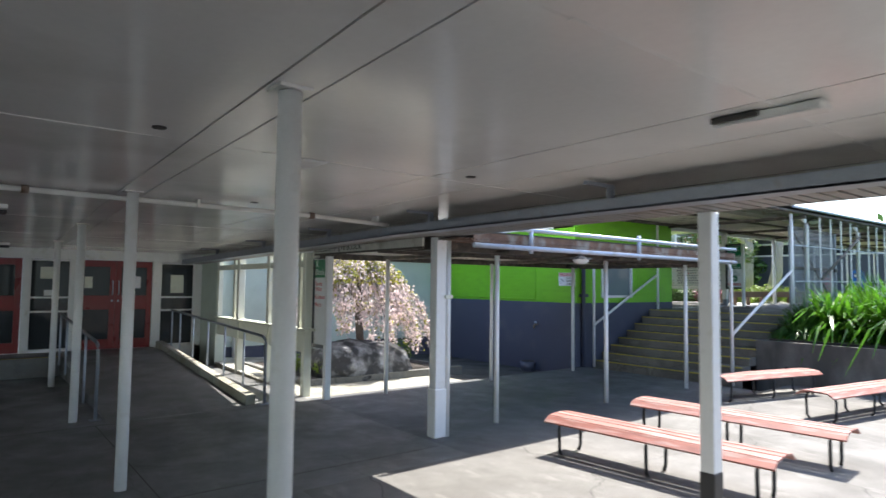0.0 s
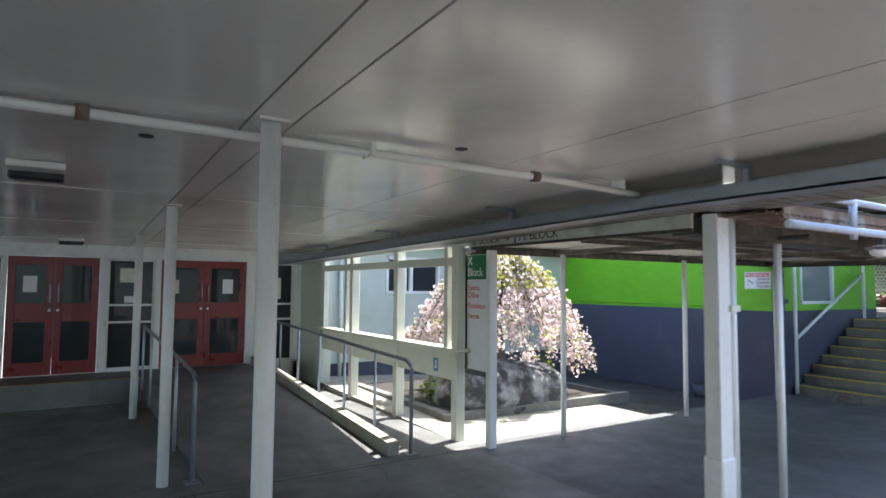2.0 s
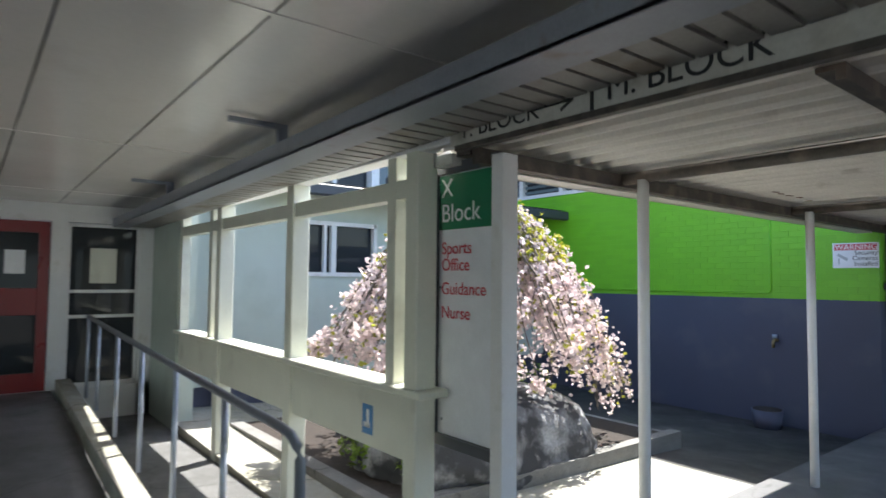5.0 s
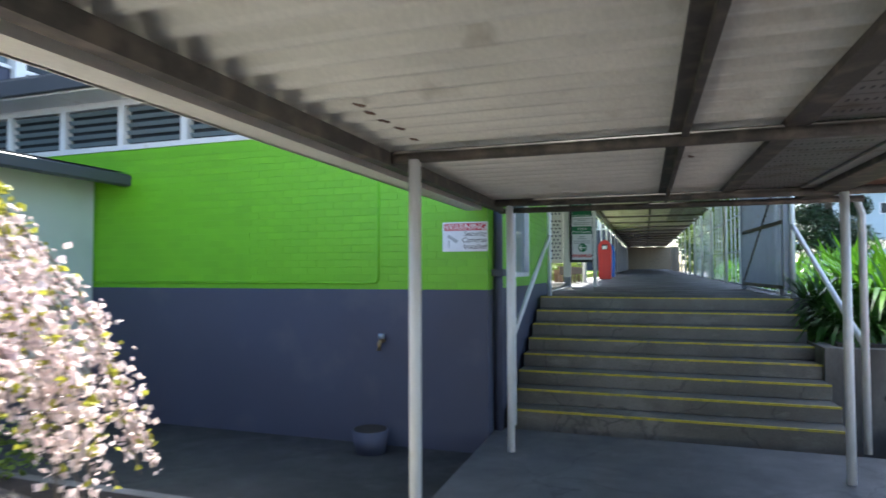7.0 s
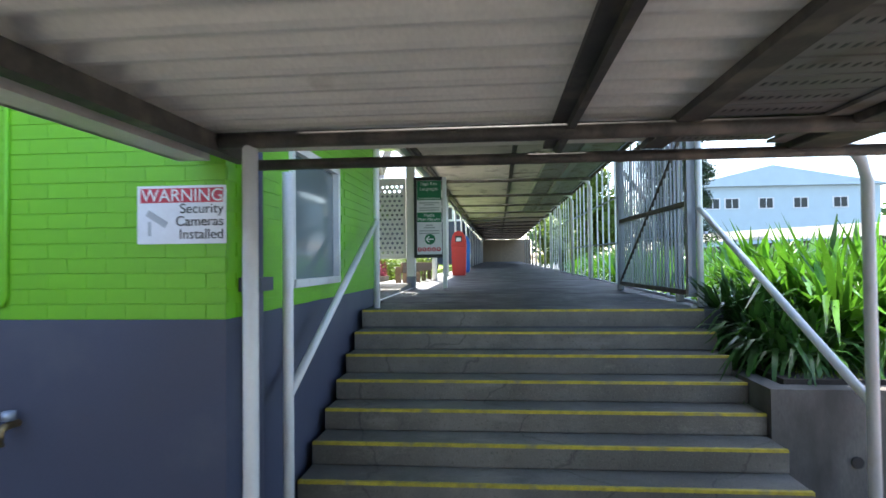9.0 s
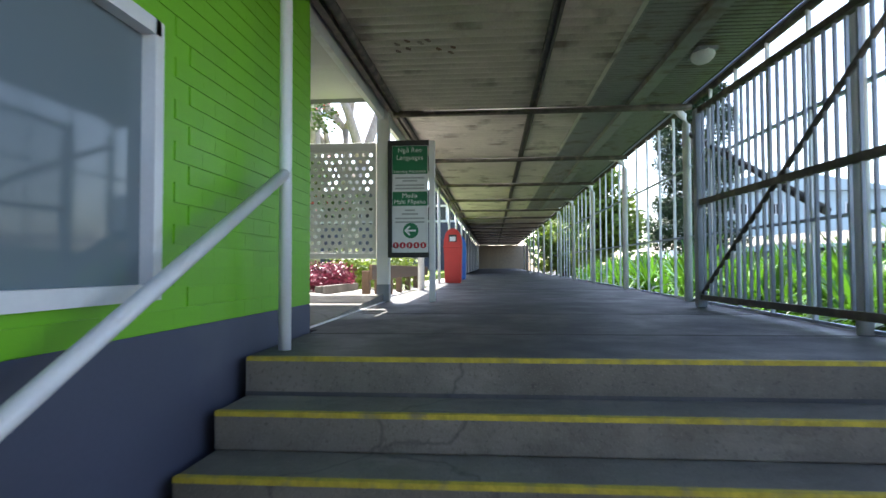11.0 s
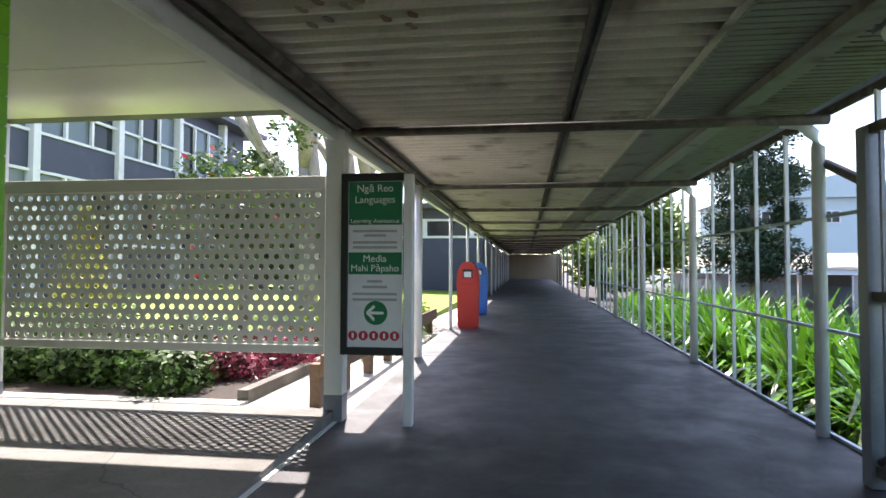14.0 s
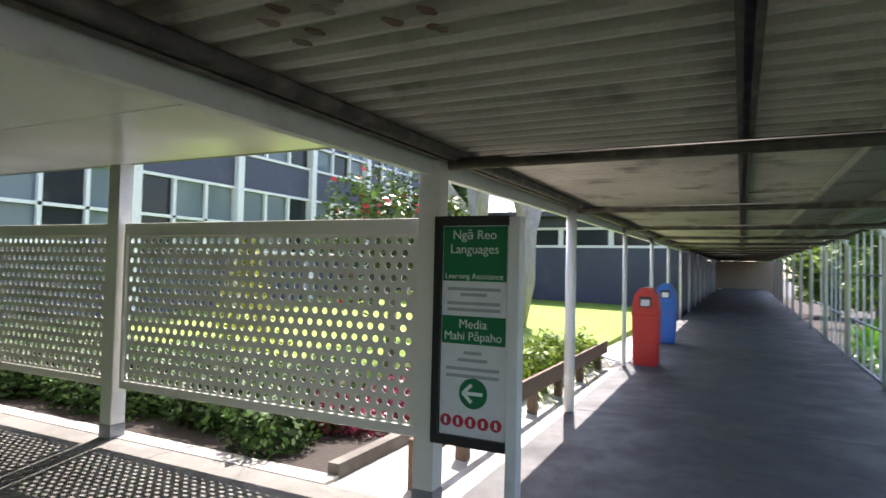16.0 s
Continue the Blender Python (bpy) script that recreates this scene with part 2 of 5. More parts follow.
def tube(bm, pts, r, seg=10, r_end=None):
    """A round bar along pts, closed at both ends."""
    pts = [Vector(p) for p in pts]
    rings = []
    up = Vector((0.13, 0.31, 0.94))
    for i, p in enumerate(pts):
        a, b = pts[max(i - 1, 0)], pts[min(i + 1, len(pts) - 1)]
        d = (b - a).normalized()
        u = d.cross(up if abs(d.dot(up)) < 0.97 else Vector((1, 0, 0))).normalized()
        w = d.cross(u)
        rr = r if r_end is None else r + (r_end - r) * i / (len(pts) - 1)
        rings.append([bm.verts.new(p + rr * (math.cos(2 * math.pi * k / seg) * u + math.sin(2 * math.pi * k / seg) * w)) for k in range(seg)])
    for q, s in zip(rings, rings[1:]):
        for k in range(seg):
            f = bm.faces.new((q[k], q[(k + 1) % seg], s[(k + 1) % seg], s[k]))
            f.smooth = True
    bm.faces.new(rings[0][::-1])
    bm.faces.new(rings[-1])


def tubes(*runs, r=0.03, seg=10):
    bm = bmesh.new()
    for p in runs:
        tube(bm, p, r, seg)
    return bm


def beam(bm, p, q, w, h):
    """A square bar from p to q, w across and h deep."""
    p, q = Vector(p), Vector(q)
    d = (q - p).normalized()
    u = d.cross(Vector((0, 0, 1)) if abs(d.z) < 0.95 else Vector((1, 0, 0))).normalized()
    v = u.cross(d)
    vs = [bm.verts.new(c + sx * u * w / 2 + sz * v * h / 2) for c in (p, q) for sx, sz in ((-1, -1), (1, -1), (1, 1), (-1, 1))]
    for f in ((3, 2, 1, 0), (4, 5, 6, 7), (0, 1, 5, 4), (1, 2, 6, 5), (2, 3, 7, 6), (3, 0, 4, 7)):
        bm.faces.new([vs[i] for i in f])


def base_of(ob):
    p = Vector((0, 0, 0))
    while ob:
        p += ob.location
        ob = ob.parent
    return p


def mesh_from(name, bm, mat, shift=None):
    bmesh.ops.recalc_face_normals(bm, faces=bm.faces)
    if shift:
        bmesh.ops.translate(bm, verts=bm.verts, vec=-shift)
    me = bpy.data.meshes.new(name)
    bm.to_mesh(me)
    bm.free()
    me.materials.append(mat)
    return me


def part(name, bm, mat, parent, label=""):
    """A bmesh in world metres as one mesh object under a thing or a part."""
    ob = new(name, mesh_from(name, bm, mat, base_of(parent)))
    ob.parent = parent
    return tagged(ob, label)


def thing(name, at, label, category, group="", kind=""):
    ob = new(name)
    ob.location = at
    ob.empty_display_size = 0.2
    return tagged(ob, label, category, group, kind)


def solid(name, bm, mat, label, category="", group="", kind="", at=(0, 0, 0)):
    """A thing that is one mesh."""
    ob = new(name, mesh_from(name, bm, mat, Vector(at)))
    ob.location = at
    return tagged(ob, label, category, group, kind)


def structure(name, bm, mat, label):
    return solid(name, bm, mat, label, "structure", kind="structure")


def corrugated(bm, x0, x1, y0, y1, z0, z1, pitch=0.13, amp=0.014, thick=0.004):
    """Ribbed sheet: ribs run along y, z0 at y0 and z1 at y1."""
    n = max(2, int((x1 - x0) / pitch)) * 8
    rows = []
    for i in range(n + 1):
        x = x0 + (x1 - x0) * i / n
        dz = amp * (-1, -1, -0.55, 0.5, 1, 1, 0.5, -0.55)[i % 8]
        rows.append([bm.verts.new(v) for v in ((x, y0, z0 + dz), (x, y1, z1 + dz), (x, y1, z1 + dz + thick), (x, y0, z0 + dz + thick))])
    for a, b in zip(rows, rows[1:]):
        for k in range(4):
            f = bm.faces.new((a[k], b[k], b[(k + 1) % 4], a[(k + 1) % 4]))
            f.smooth = False


def words(text, size, mat, parent, origin, right, up, name="lettering", align="LEFT", lift=0.004):
    """Lettering laid on a face: origin is the text's baseline start, right and up its axes."""
    cu = bpy.data.curves.new(name, "FONT")
    cu.body, cu.size, cu.align_x, cu.extrude = text, size, align, 0.001
    cu.materials.append(mat)
    tmp = bpy.data.objects.new(name, cu)
    scene.collection.objects.link(tmp)
    me = bpy.data.meshes.new_from_object(tmp.evaluated_get(bpy.context.evaluated_depsgraph_get()))
    bpy.data.objects.remove(tmp)
    r, u = Vector(right).normalized(), Vector(up).normalized()
    nrm = r.cross(u)
    m = Matrix((r, u, nrm)).transposed().to_4x4()
    m.translation = Vector(origin) + nrm * lift - base_of(parent)
    me.transform(m)
    ob = new(name, me)
    ob.parent = parent
    return ob


def ceil_z(y):
    """Underside of the sheet ceiling: level over the yard side, falling towards the doors."""
    return 2.853 - 0.004 * y if y < 6.0 else 2.829 - 0.019 * (y - 6.0)


# ---- ground ----
g = bmesh.new()
box(g, -400, 900, -400, 600, -0.9, -0.42)
structure("ground", g, M["asphalt"], "dark asphalt ground that reaches the horizon")
g = bmesh.new()
box(g, -12.5, 1.0, -12, 15.5, -0.4, 0.0)
box(g, 1.0, 3.1, 5.2, 15.5, -0.4, 0.0)
structure("floor", g, M["floor"], "smooth worn grey concrete floor under the covered way")
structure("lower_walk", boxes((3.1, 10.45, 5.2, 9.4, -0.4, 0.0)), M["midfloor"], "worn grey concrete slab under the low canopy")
structure("yard", boxes((1.0, 11.75, -12, 5.2, -0.4, 0.0), (-30, -12.5, -30, 30, -0.4, -0.01), (-12.5, 40, -30, -12, -0.4, -0.01)), M["yard"], "sunlit pale weathered concrete yard")
g = bmesh.new()
vs = [g.verts.new(p) for p in ((3.1, 9.4, -0.01), (6.8, 9.4, -0.06), (3.1, 15.1, 0.12), (6.8, 15.1, -0.06))]
g.faces.new((vs[0], vs[1], vs[3], vs[2]))
geo = bmesh.ops.extrude_face_region(g, geom=list(g.faces))
bmesh.ops.translate(g, verts=[v for v in geo["geom"] if isinstance(v, bmesh.types.BMVert)], vec=(0, 0, -0.2))
structure("courtyard", g, M["concrete"], "weathered concrete courtyard paving")
# shaded half of the courtyard, split off in the darker colour
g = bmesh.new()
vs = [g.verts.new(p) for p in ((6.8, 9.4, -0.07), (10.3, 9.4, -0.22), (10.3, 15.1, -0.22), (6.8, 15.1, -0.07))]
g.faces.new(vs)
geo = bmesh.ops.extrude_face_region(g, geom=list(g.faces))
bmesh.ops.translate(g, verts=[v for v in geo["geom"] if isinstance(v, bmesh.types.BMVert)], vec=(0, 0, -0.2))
structure("courtyard_dark", g, M["dampshade"], "damp concrete beside the blue wall base, the building's shade in its colour")
g = bmesh.new()
vs = [g.verts.new(p) for p in ((0.05, 9.3, 0.004), (2.0, 9.3, 0.004), (2.0, 14.6, 0.4), (0.05, 14.6, 0.4), (0.05, 15.5, 0.4), (2.0, 15.5, 0.4))]
g.faces.new((vs[0], vs[1], vs[2], vs[3]))
g.faces.new((vs[3], vs[2], vs[5], vs[4]))
geo = bmesh.ops.extrude_face_region(g, geom=list(g.faces))
bmesh.ops.translate(g, verts=[v for v in geo["geom"] if isinstance(v, bmesh.types.BMVert)], vec=(0, 0, -0.45))
structure("ramp", g, M["floor"], "concrete access ramp up to the red doors")

# ---- landing and stairs ----
LAND = 1.36
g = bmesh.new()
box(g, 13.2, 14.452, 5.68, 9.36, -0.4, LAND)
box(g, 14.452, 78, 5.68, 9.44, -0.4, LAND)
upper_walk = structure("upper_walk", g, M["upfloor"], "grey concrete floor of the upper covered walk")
g = bmesh.new()
vs = box(g, 14.455, 17.66, 9.475, 20, -0.4, LAND - 0.004)
for q in vs[4:]:
    if q.co.z > 1:
        q.co.z = 1.49
structure("verandah_floor", g, M["verandah"], "dark concrete side verandah floor")
joint_strip = structure("joint_strip", boxes((14.5, 17.7, 9.44, 9.475, 1.2, LAND + 0.006)), M["white"], "pale mortar joint between the slabs")
walk_joints = []
jx = 14.22
while jx < 40:
    walk_joints.append(structure("floor_joint", boxes((jx - 0.006, jx + 0.006, 5.69, 9.35, LAND - 0.002, LAND + 0.002)), M["groove"], "dark sawn joint across the upper walk"))
    jx += 1.62 if jx < 15 else 5.4
for jy in (-1.5, 2.1, 5.7, 9.2):
    structure("floor_joint", boxes((-13, 0.98 if jy < 5 else 3.0, jy - 0.006, jy + 0.006, -0.002, 0.002)), M["groove"], "dark joint in the lower floor")
structure("floor_joint", boxes((-0.12, -0.108, -8, 9.19, -0.002, 0.002)), M["groove"], "dark joint along the column line")
stairs = thing("stairs", (10.4, 7.6, 0), "worn concrete steps with yellow painted nosings", "stairs", kind="structure")
for k in range(8):
    x = 10.76 + 0.3485 * k
    z = 0.17 * (k + 1) - (0.02 if k < 7 else 0)
    x1 = x + 0.3485 if k < 7 else 13.2
    b = bmesh.new()
    box(b, x, max(x1, x + 0.02) + 0.03 if k < 7 else 13.2, 5.865, 9.36, z - 0.17 if k else -0.3, z - 0.0015, bev=0.008)
    if k == 7:
        b.free()
        b = boxes((x, 13.2, 5.865, 9.36, z - 0.17, z - 0.0015))
    st = part("step", b, M["step"], stairs)
    part("nosing", boxes((x - 0.003, x + 0.035, 5.87, 9.355, z - 0.02, z + 0.0015)), M["yellow"], st, "yellow painted nosing")

# ---- main canopy: ceiling, beam and louvred strip ----
def sloped(bm, x0, x1, y0, y1, dz0, dz1):
    """A slab that follows the fall of the canopy between two heights under it."""
    if y0 < 6.0 < y1:
        sloped(bm, x0, x1, y0, 6.0, dz0, dz1)
        sloped(bm, x0, x1, 6.0, y1, dz0, dz1)
        return
    vs = []
    for x in (x0, x1):
        for y in (y0, y1):
            for d in (dz0, dz1):
                vs.append(bm.verts.new((x, y, ceil_z(y) + d)))
    for f in ((0, 1, 3, 2), (4, 6, 7, 5), (0, 4, 5, 1), (2, 3, 7, 6), (0, 2, 6, 4), (1, 5, 7, 3)):
        bm.faces.new([vs[i] for i in f])


c = bmesh.new()
# unseen far west sheets are added to hold back sky light
sheets_x = [-12, -9.6, -7.2, -4.8, -2.4, -0.57, -0.34, 1.35, 2.0, 3.3]
sheets_y = [-8.4, -6.85, -4.2, -1.55, 1.1, 3.75, 6.0, 6.4, 9.05, 11.7, 14.35, 15.5]
gap = 0.006
for xa, xb in zip(sheets_x, sheets_x[1:]):
    for ya, yb in zip(sheets_y, sheets_y[1:]):
        if xb > 3.2 and ya > 9.3:
            xb = 3.16
        sloped(c, xa + gap, xb - gap, ya + (0.0 if ya == 6.0 else 0.002), yb - (0.0 if yb == 6.0 else 0.002), 0.0, 0.02)
for v in c.verts:  # the column line runs slightly askew to the sheets
    if -0.62 < v.co.x < -0.3:
        v.co.x += 0.028 * (v.co.y - 2.4)
for y in (-4.2, -1.55, 1.1, 3.75, 9.05, 11.7, 14.35):
    for xa, xb in ((-12, -0.75), (-0.05, 3.1)):
        sloped(c, xa, xb, y - 0.014, y + 0.014, -0.005, -0.0005)
structure("ceiling", c, M["ceiling"], "white painted sheet ceiling with dark joints under the canopy")
c = bmesh.new()
sloped(c, -12, 3.3, -8.4, 9.3, 0.024, 0.2)
sloped(c, -12, 3.16, 9.3, 15.5, 0.024, 0.2)
structure("canopy_roof", c, M["groove"], "dark roof space above the sheet ceiling")
edge = thing("canopy_edge_beam", (2.6, 0, 2.7), "grey steel edge beam with slotted tray beside the white ceiling", "beam", kind="structure")
b = bmesh.new()
sloped(b, 2.6, 2.66, -8.4, 15.5, -0.25, -0.145)
sloped(b, 2.6, 2.78, -8.4, 15.5, -0.255, -0.235)
part("channel", b, M["greysteel"], edge)
b = bmesh.new()
for i in range(170):
    y = -4 + i * 0.115
    if y < 15.4:
        sloped(b, 2.79, 3.29 if y < 5.9 else 3.07, y, y + (0.095 if i % 3 else 0.085), -0.25, -0.235)
part("slotted_tray", b, M["louvre"], edge)
b = bmesh.new()
sloped(b, 3.29, 3.32, -8.4, 5.9, -0.25, 0.12)
part("fascia", b, M["louvre"], edge)
# added strip that closes the gap and keeps light off the ceiling edge
b = bmesh.new()
sloped(b, 3.115, 3.135, 5.9, 15.5, -0.2, 0.02)
part("upper_fascia", b, M["louvre"], edge)

# round columns in a row under the ceiling
for i, y in enumerate((-4.75, -1.2, 2.38, 6.22, 9.63, 13.12)):
    x = (-0.6, -0.54, -0.465, -0.355, -0.325, -0.25)[i]
    top = ceil_z(y)
    col = thing("column", (x, y, 0), "white painted round steel column on the concrete floor", "column", "columns under the canopy")
    part("shaft", tubes([(x, y, 0), (x, y, top - 0.02)], r=0.054, seg=20), M["white"], col)
    part("cap_plate", boxes((x - 0.08, x + 0.08, y - 0.075, y + 0.075, top - 0.016, top - 0.001)), M["ceiling"], col)
for y in (-4.8, -1.2, 2.41, 6.07):
    top = ceil_z(y) - 0.25
    post = thing("square_post", (3.3, y, 0), "white boxed timber post with a pipe clipped beside it" if y > 5 else "white timber post with a black painted foot", "post", "outer posts of the canopy")
    if y > 5:
        b = boxes((3.2, 3.36, y - 0.07, y + 0.07, 0.0, top), bev=0.006)
        part("shaft", b, M["white"], post)
        part("sleeve", boxes((3.185, 3.375, y - 0.085, y + 0.085, 0.0, 0.62), bev=0.012), M["white"], post)
        part("downpipe", tubes([(3.4, y - 0.05, 0.0), (3.4, y - 0.05, top)], r=0.04, seg=14), M["white"], post)
        part("pipe_clip", boxes((3.33, 3.45, y - 0.1, y - 0.0, 1.78, 1.83), bev=0.004), M["cream"], post)
    else:
        part("shaft", boxes((3.235, 3.365, y - 0.06, y + 0.06, 0.45, top), bev=0.006), M["white"], post)
        part("foot", boxes((3.23, 3.37, y - 0.065, y + 0.065, 0.0, 0.45), bev=0.004), M["black"], post, "black painted foot")

# ---- door wall at the end of the canopy ----
WY = 15.5
w = bmesh.new()
for x0, x1 in ((-12.4, -6.2), (-2.03, -1.98), (-0.62, -0.5), (0.28, 0.38), (1.95, 2.12), (2.93, 3.3)):
    box(w, x0, x1, WY, WY + 0.25, -0.2, 2.43)
box(w, -12.4, 3.3, WY, WY + 0.25, 2.43, 3.1)
box(w, -6.2, 3.3, WY, WY + 0.25, -0.2, 0.4)
structure("wall_north", w, M["white"], "white painted timber wall with red double doors")
structure("threshold", boxes((-6.2, 0.02, WY - 1.0, WY, -0.2, 0.39)), M["floor"], "concrete threshold step before the doors")
structure("threshold_line", boxes((-6.2, 0.02, WY - 1.0, WY - 0.94, 0.388, 0.394)), M["yellow"], "worn yellow line along the step edge")
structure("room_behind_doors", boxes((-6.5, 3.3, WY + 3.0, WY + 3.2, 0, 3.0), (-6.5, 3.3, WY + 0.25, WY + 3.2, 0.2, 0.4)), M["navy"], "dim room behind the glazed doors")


def glazed_door(x0, x1, handle_right):
    d = thing("door_leaf", ((x0 + x1) / 2, WY + 0.05, 0.4), "red painted glazed door, shut, with a steel pull handle", "door", "red doors")
    y0, y1 = WY + 0.04, WY + 0.09
    s = 0.115
    b = boxes((x0, x0 + s, y0, y1, 0.4, 2.42), (x1 - s, x1, y0, y1, 0.4, 2.42), (x0 + s, x1 - s, y0, y1, 0.4, 0.62),
              (x0 + s, x1 - s, y0, y1, 1.3, 1.62), (x0 + s, x1 - s, y0, y1, 2.28, 2.42), bev=0.004)
    part("leaf_frame", b, M["red"], d)
    for z0, z1 in ((0.62, 1.3), (1.62, 2.28)):
        part("pane", boxes((x0 + s, x1 - s, y0 + 0.02, y0 + 0.028, z0, z1)), M["glass"], d, "dark reflecting pane")
    hx = x1 - 0.06 if handle_right else x0 + 0.06
    part("pull_handle", tubes([(hx, y0, 1.64), (hx, y0 - 0.05, 1.66), (hx, y0 - 0.05, 1.94), (hx, y0, 1.96)], r=0.014), M["bluesteel"], d, "brushed steel pull handle")
    part("lock", tubes([(hx, y0 - 0.012, 1.5), (hx, y0 + 0.01, 1.5)], r=0.024, seg=12), M["bluesteel"], d)
    return d


glazed_door(-1.97, -1.30, True)
glazed_door(-1.295, -0.63, False)
glazed_door(0.39, 1.165, True)
glazed_door(1.17, 1.945, False)


def side_light(x0, x1):
    d = thing("side_light", ((x0 + x1) / 2, WY + 0.05, 0.4), "white framed dark side window beside the red doors", "window", "side lights")
    y0, y1 = WY + 0.03, WY + 0.1
    part("window_frame", boxes((x0, x0 + 0.04, y0, y1, 0.4, 2.42), (x1 - 0.04, x1, y0, y1, 0.4, 2.42), (x0, x1, y0, y1, 0.4, 0.46), (x0, x1, y0, y1, 1.25, 1.29), (x0, x1, y0, y1, 1.56, 1.6), (x0, x1, y0, y1, 2.38, 2.42)), M["white"], d)
    for z0, z1 in ((0.46, 1.25), (1.29, 1.56), (1.6, 2.38)):
        part("pane", boxes((x0 + 0.04, x1 - 0.04, y0 + 0.03, y0 + 0.038, z0, z1)), M["glass"], d)
    return d


side_light(-0.5, 0.28)
side_light(2.12, 2.93)
side_light(-6.2, -2.03)

# ---- framed screen wall beside the ramp ----
fw = thing("screen_wall", (3.15, 12, 0), "cream painted timber screen wall with open upper lights", "wall", kind="structure")
b = bmesh.new()
for y in (9.66, 11.28, 12.93):
    box(b, 3.09, 3.23, y - 0.06, y + 0.06, -0.05, 2.5, bev=0.006)
    part("post", b, M["cream"], fw)
    b = bmesh.new()
b.free()
for y in (9.88, 13.2, 14.27):
    part("stud", boxes((3.1, 3.2, y - 0.045, y + 0.045, 1.16, 2.5), bev=0.004), M["cream"], fw)
part("lower_panel", boxes((3.115, 3.19, 9.67, 14.3, 0.75, 1.12)), M["cream"], fw)
part("sill", boxes((3.06, 3.27, 9.53, 14.35, 1.12, 1.165), bev=0.008), M["cream"], fw)
part("transom", boxes((3.105, 3.2, 9.67, 14.3, 2.24, 2.35), bev=0.004), M["cream"], fw)
part("head_rail", boxes((3.09, 3.22, 9.2, 15.5, 2.49, 2.63), bev=0.004), M["white"], fw)
structure("wall_return", boxes((3.09, 3.3, 14.32, 15.5, -0.1, 2.7)), M["sage"], "grey green wall beside the doors")

# ---- pale single-storey wing behind the courtyard ----
wing = thing("rear_wing", (6.5, 15, -0.2), "pale green single-storey wing with a charcoal roof edge", "building", kind="structure")
part("wall", boxes((3.3, 4.85, 15.0, 15.2, 0.35, 3.1), (6.2, 10.1, 15.0, 15.2, 0.35, 3.1), (4.85, 6.2, 15.0, 15.2, 0.35, 1.82), (4.85, 6.2, 15.0, 15.2, 2.6, 3.1)), M["sage"], wing)
part("plinth", boxes((3.3, 10.1, 15.03, 15.2, -0.4, 0.35)), M["navy"], wing)
win = part("window", boxes((4.85, 6.2, 14.97, 15.05, 1.8, 1.86), (4.85, 6.2, 14.97, 15.05, 2.56, 2.62), (4.83, 4.89, 14.97, 15.05, 1.8, 2.62), (6.16, 6.22, 14.97, 15.05, 1.8, 2.62), (5.3, 5.34, 14.97, 15.05, 1.86, 2.56), (5.42, 5.5, 14.97, 15.05, 1.86, 2.56)), M["white"], wing, "white timber window frame")
part("pane", boxes((4.89, 6.16, 15.07, 15.08, 1.86, 2.56)), M["glass"], win)
part("gutter", boxes((3.3, 10.3, 14.38, 14.52, 2.92, 3.08), bev=0.02), M["charcoal"], wing, "charcoal roof gutter")
part("soffit", boxes((3.3, 10.1, 14.5, 15.0, 3.06, 3.1)), M["white"], wing)
g = bmesh.new()
vs = [g.verts.new(p) for p in ((3.0, 14.4, 3.1), (10.1, 14.4, 3.1), (10.1, 18.2, 3.45), (3.0, 18.2, 3.45))]
g.faces.new(vs)
bmesh.ops.solidify(g, geom=list(g.faces), thickness=0.05)
part("roof", g, M["charcoal"], wing)
part("downpipe", tubes([(3.75, 14.93, 0.0), (3.75, 14.93, 2.9)], r=0.04, seg=12), M["white"], wing)

# ---- lime green brick building ----
GX, GY = 10.13, 9.42
gb = thing("green_building", (12.3, 14, 0), "lime green painted brick building with a dark blue base", "building", kind="structure")
SPLIT, GTOP = 1.553, 3.42
# south wall carried up to 4.3, over the canopy, to block sun streaks
core = boxes((GX + 0.005, GX + 0.25, GY + 0.005, 19.6, SPLIT, GTOP), (GX + 0.25, 11.18, GY + 0.005, GY + 0.25, SPLIT, 4.3),
             (12.46, 14.44, GY + 0.005, GY + 0.25, SPLIT, 4.3), (11.18, 12.46, GY + 0.005, GY + 0.25, SPLIT, 1.7), (11.18, 12.46, GY + 0.005, GY + 0.25, 2.75, 4.3),
             (14.25, 14.438, GY + 0.25, 20, SPLIT, 3.6))
wall = part("brick_wall", core, M["green"], gb)
part("base_wall", boxes((GX, GX + 0.25, GY, 19.6, -0.45, SPLIT), (GX + 0.25, 14.45, GY, GY + 0.25, -0.45, SPLIT), (14.25, 14.45, GY + 0.25, 20, 0.5, SPLIT)), M["navy"], gb, "dark blue rendered base")
part("louvre_window_frame", boxes((GX - 0.02, GX + 0.1, 10.2, 17.55, GTOP, GTOP + 0.07), (GX - 0.02, GX + 0.1, 10.2, 17.55, 4.03, 4.12), *[(GX - 0.02, GX + 0.1, y - 0.05, y + 0.05, GTOP + 0.07, 4.03) for y in (10.3, 11.36, 12.43, 13.5, 14.56, 15.62, 16.66, 17.5)]), M["white"], gb, "white frame of the high louvre windows")
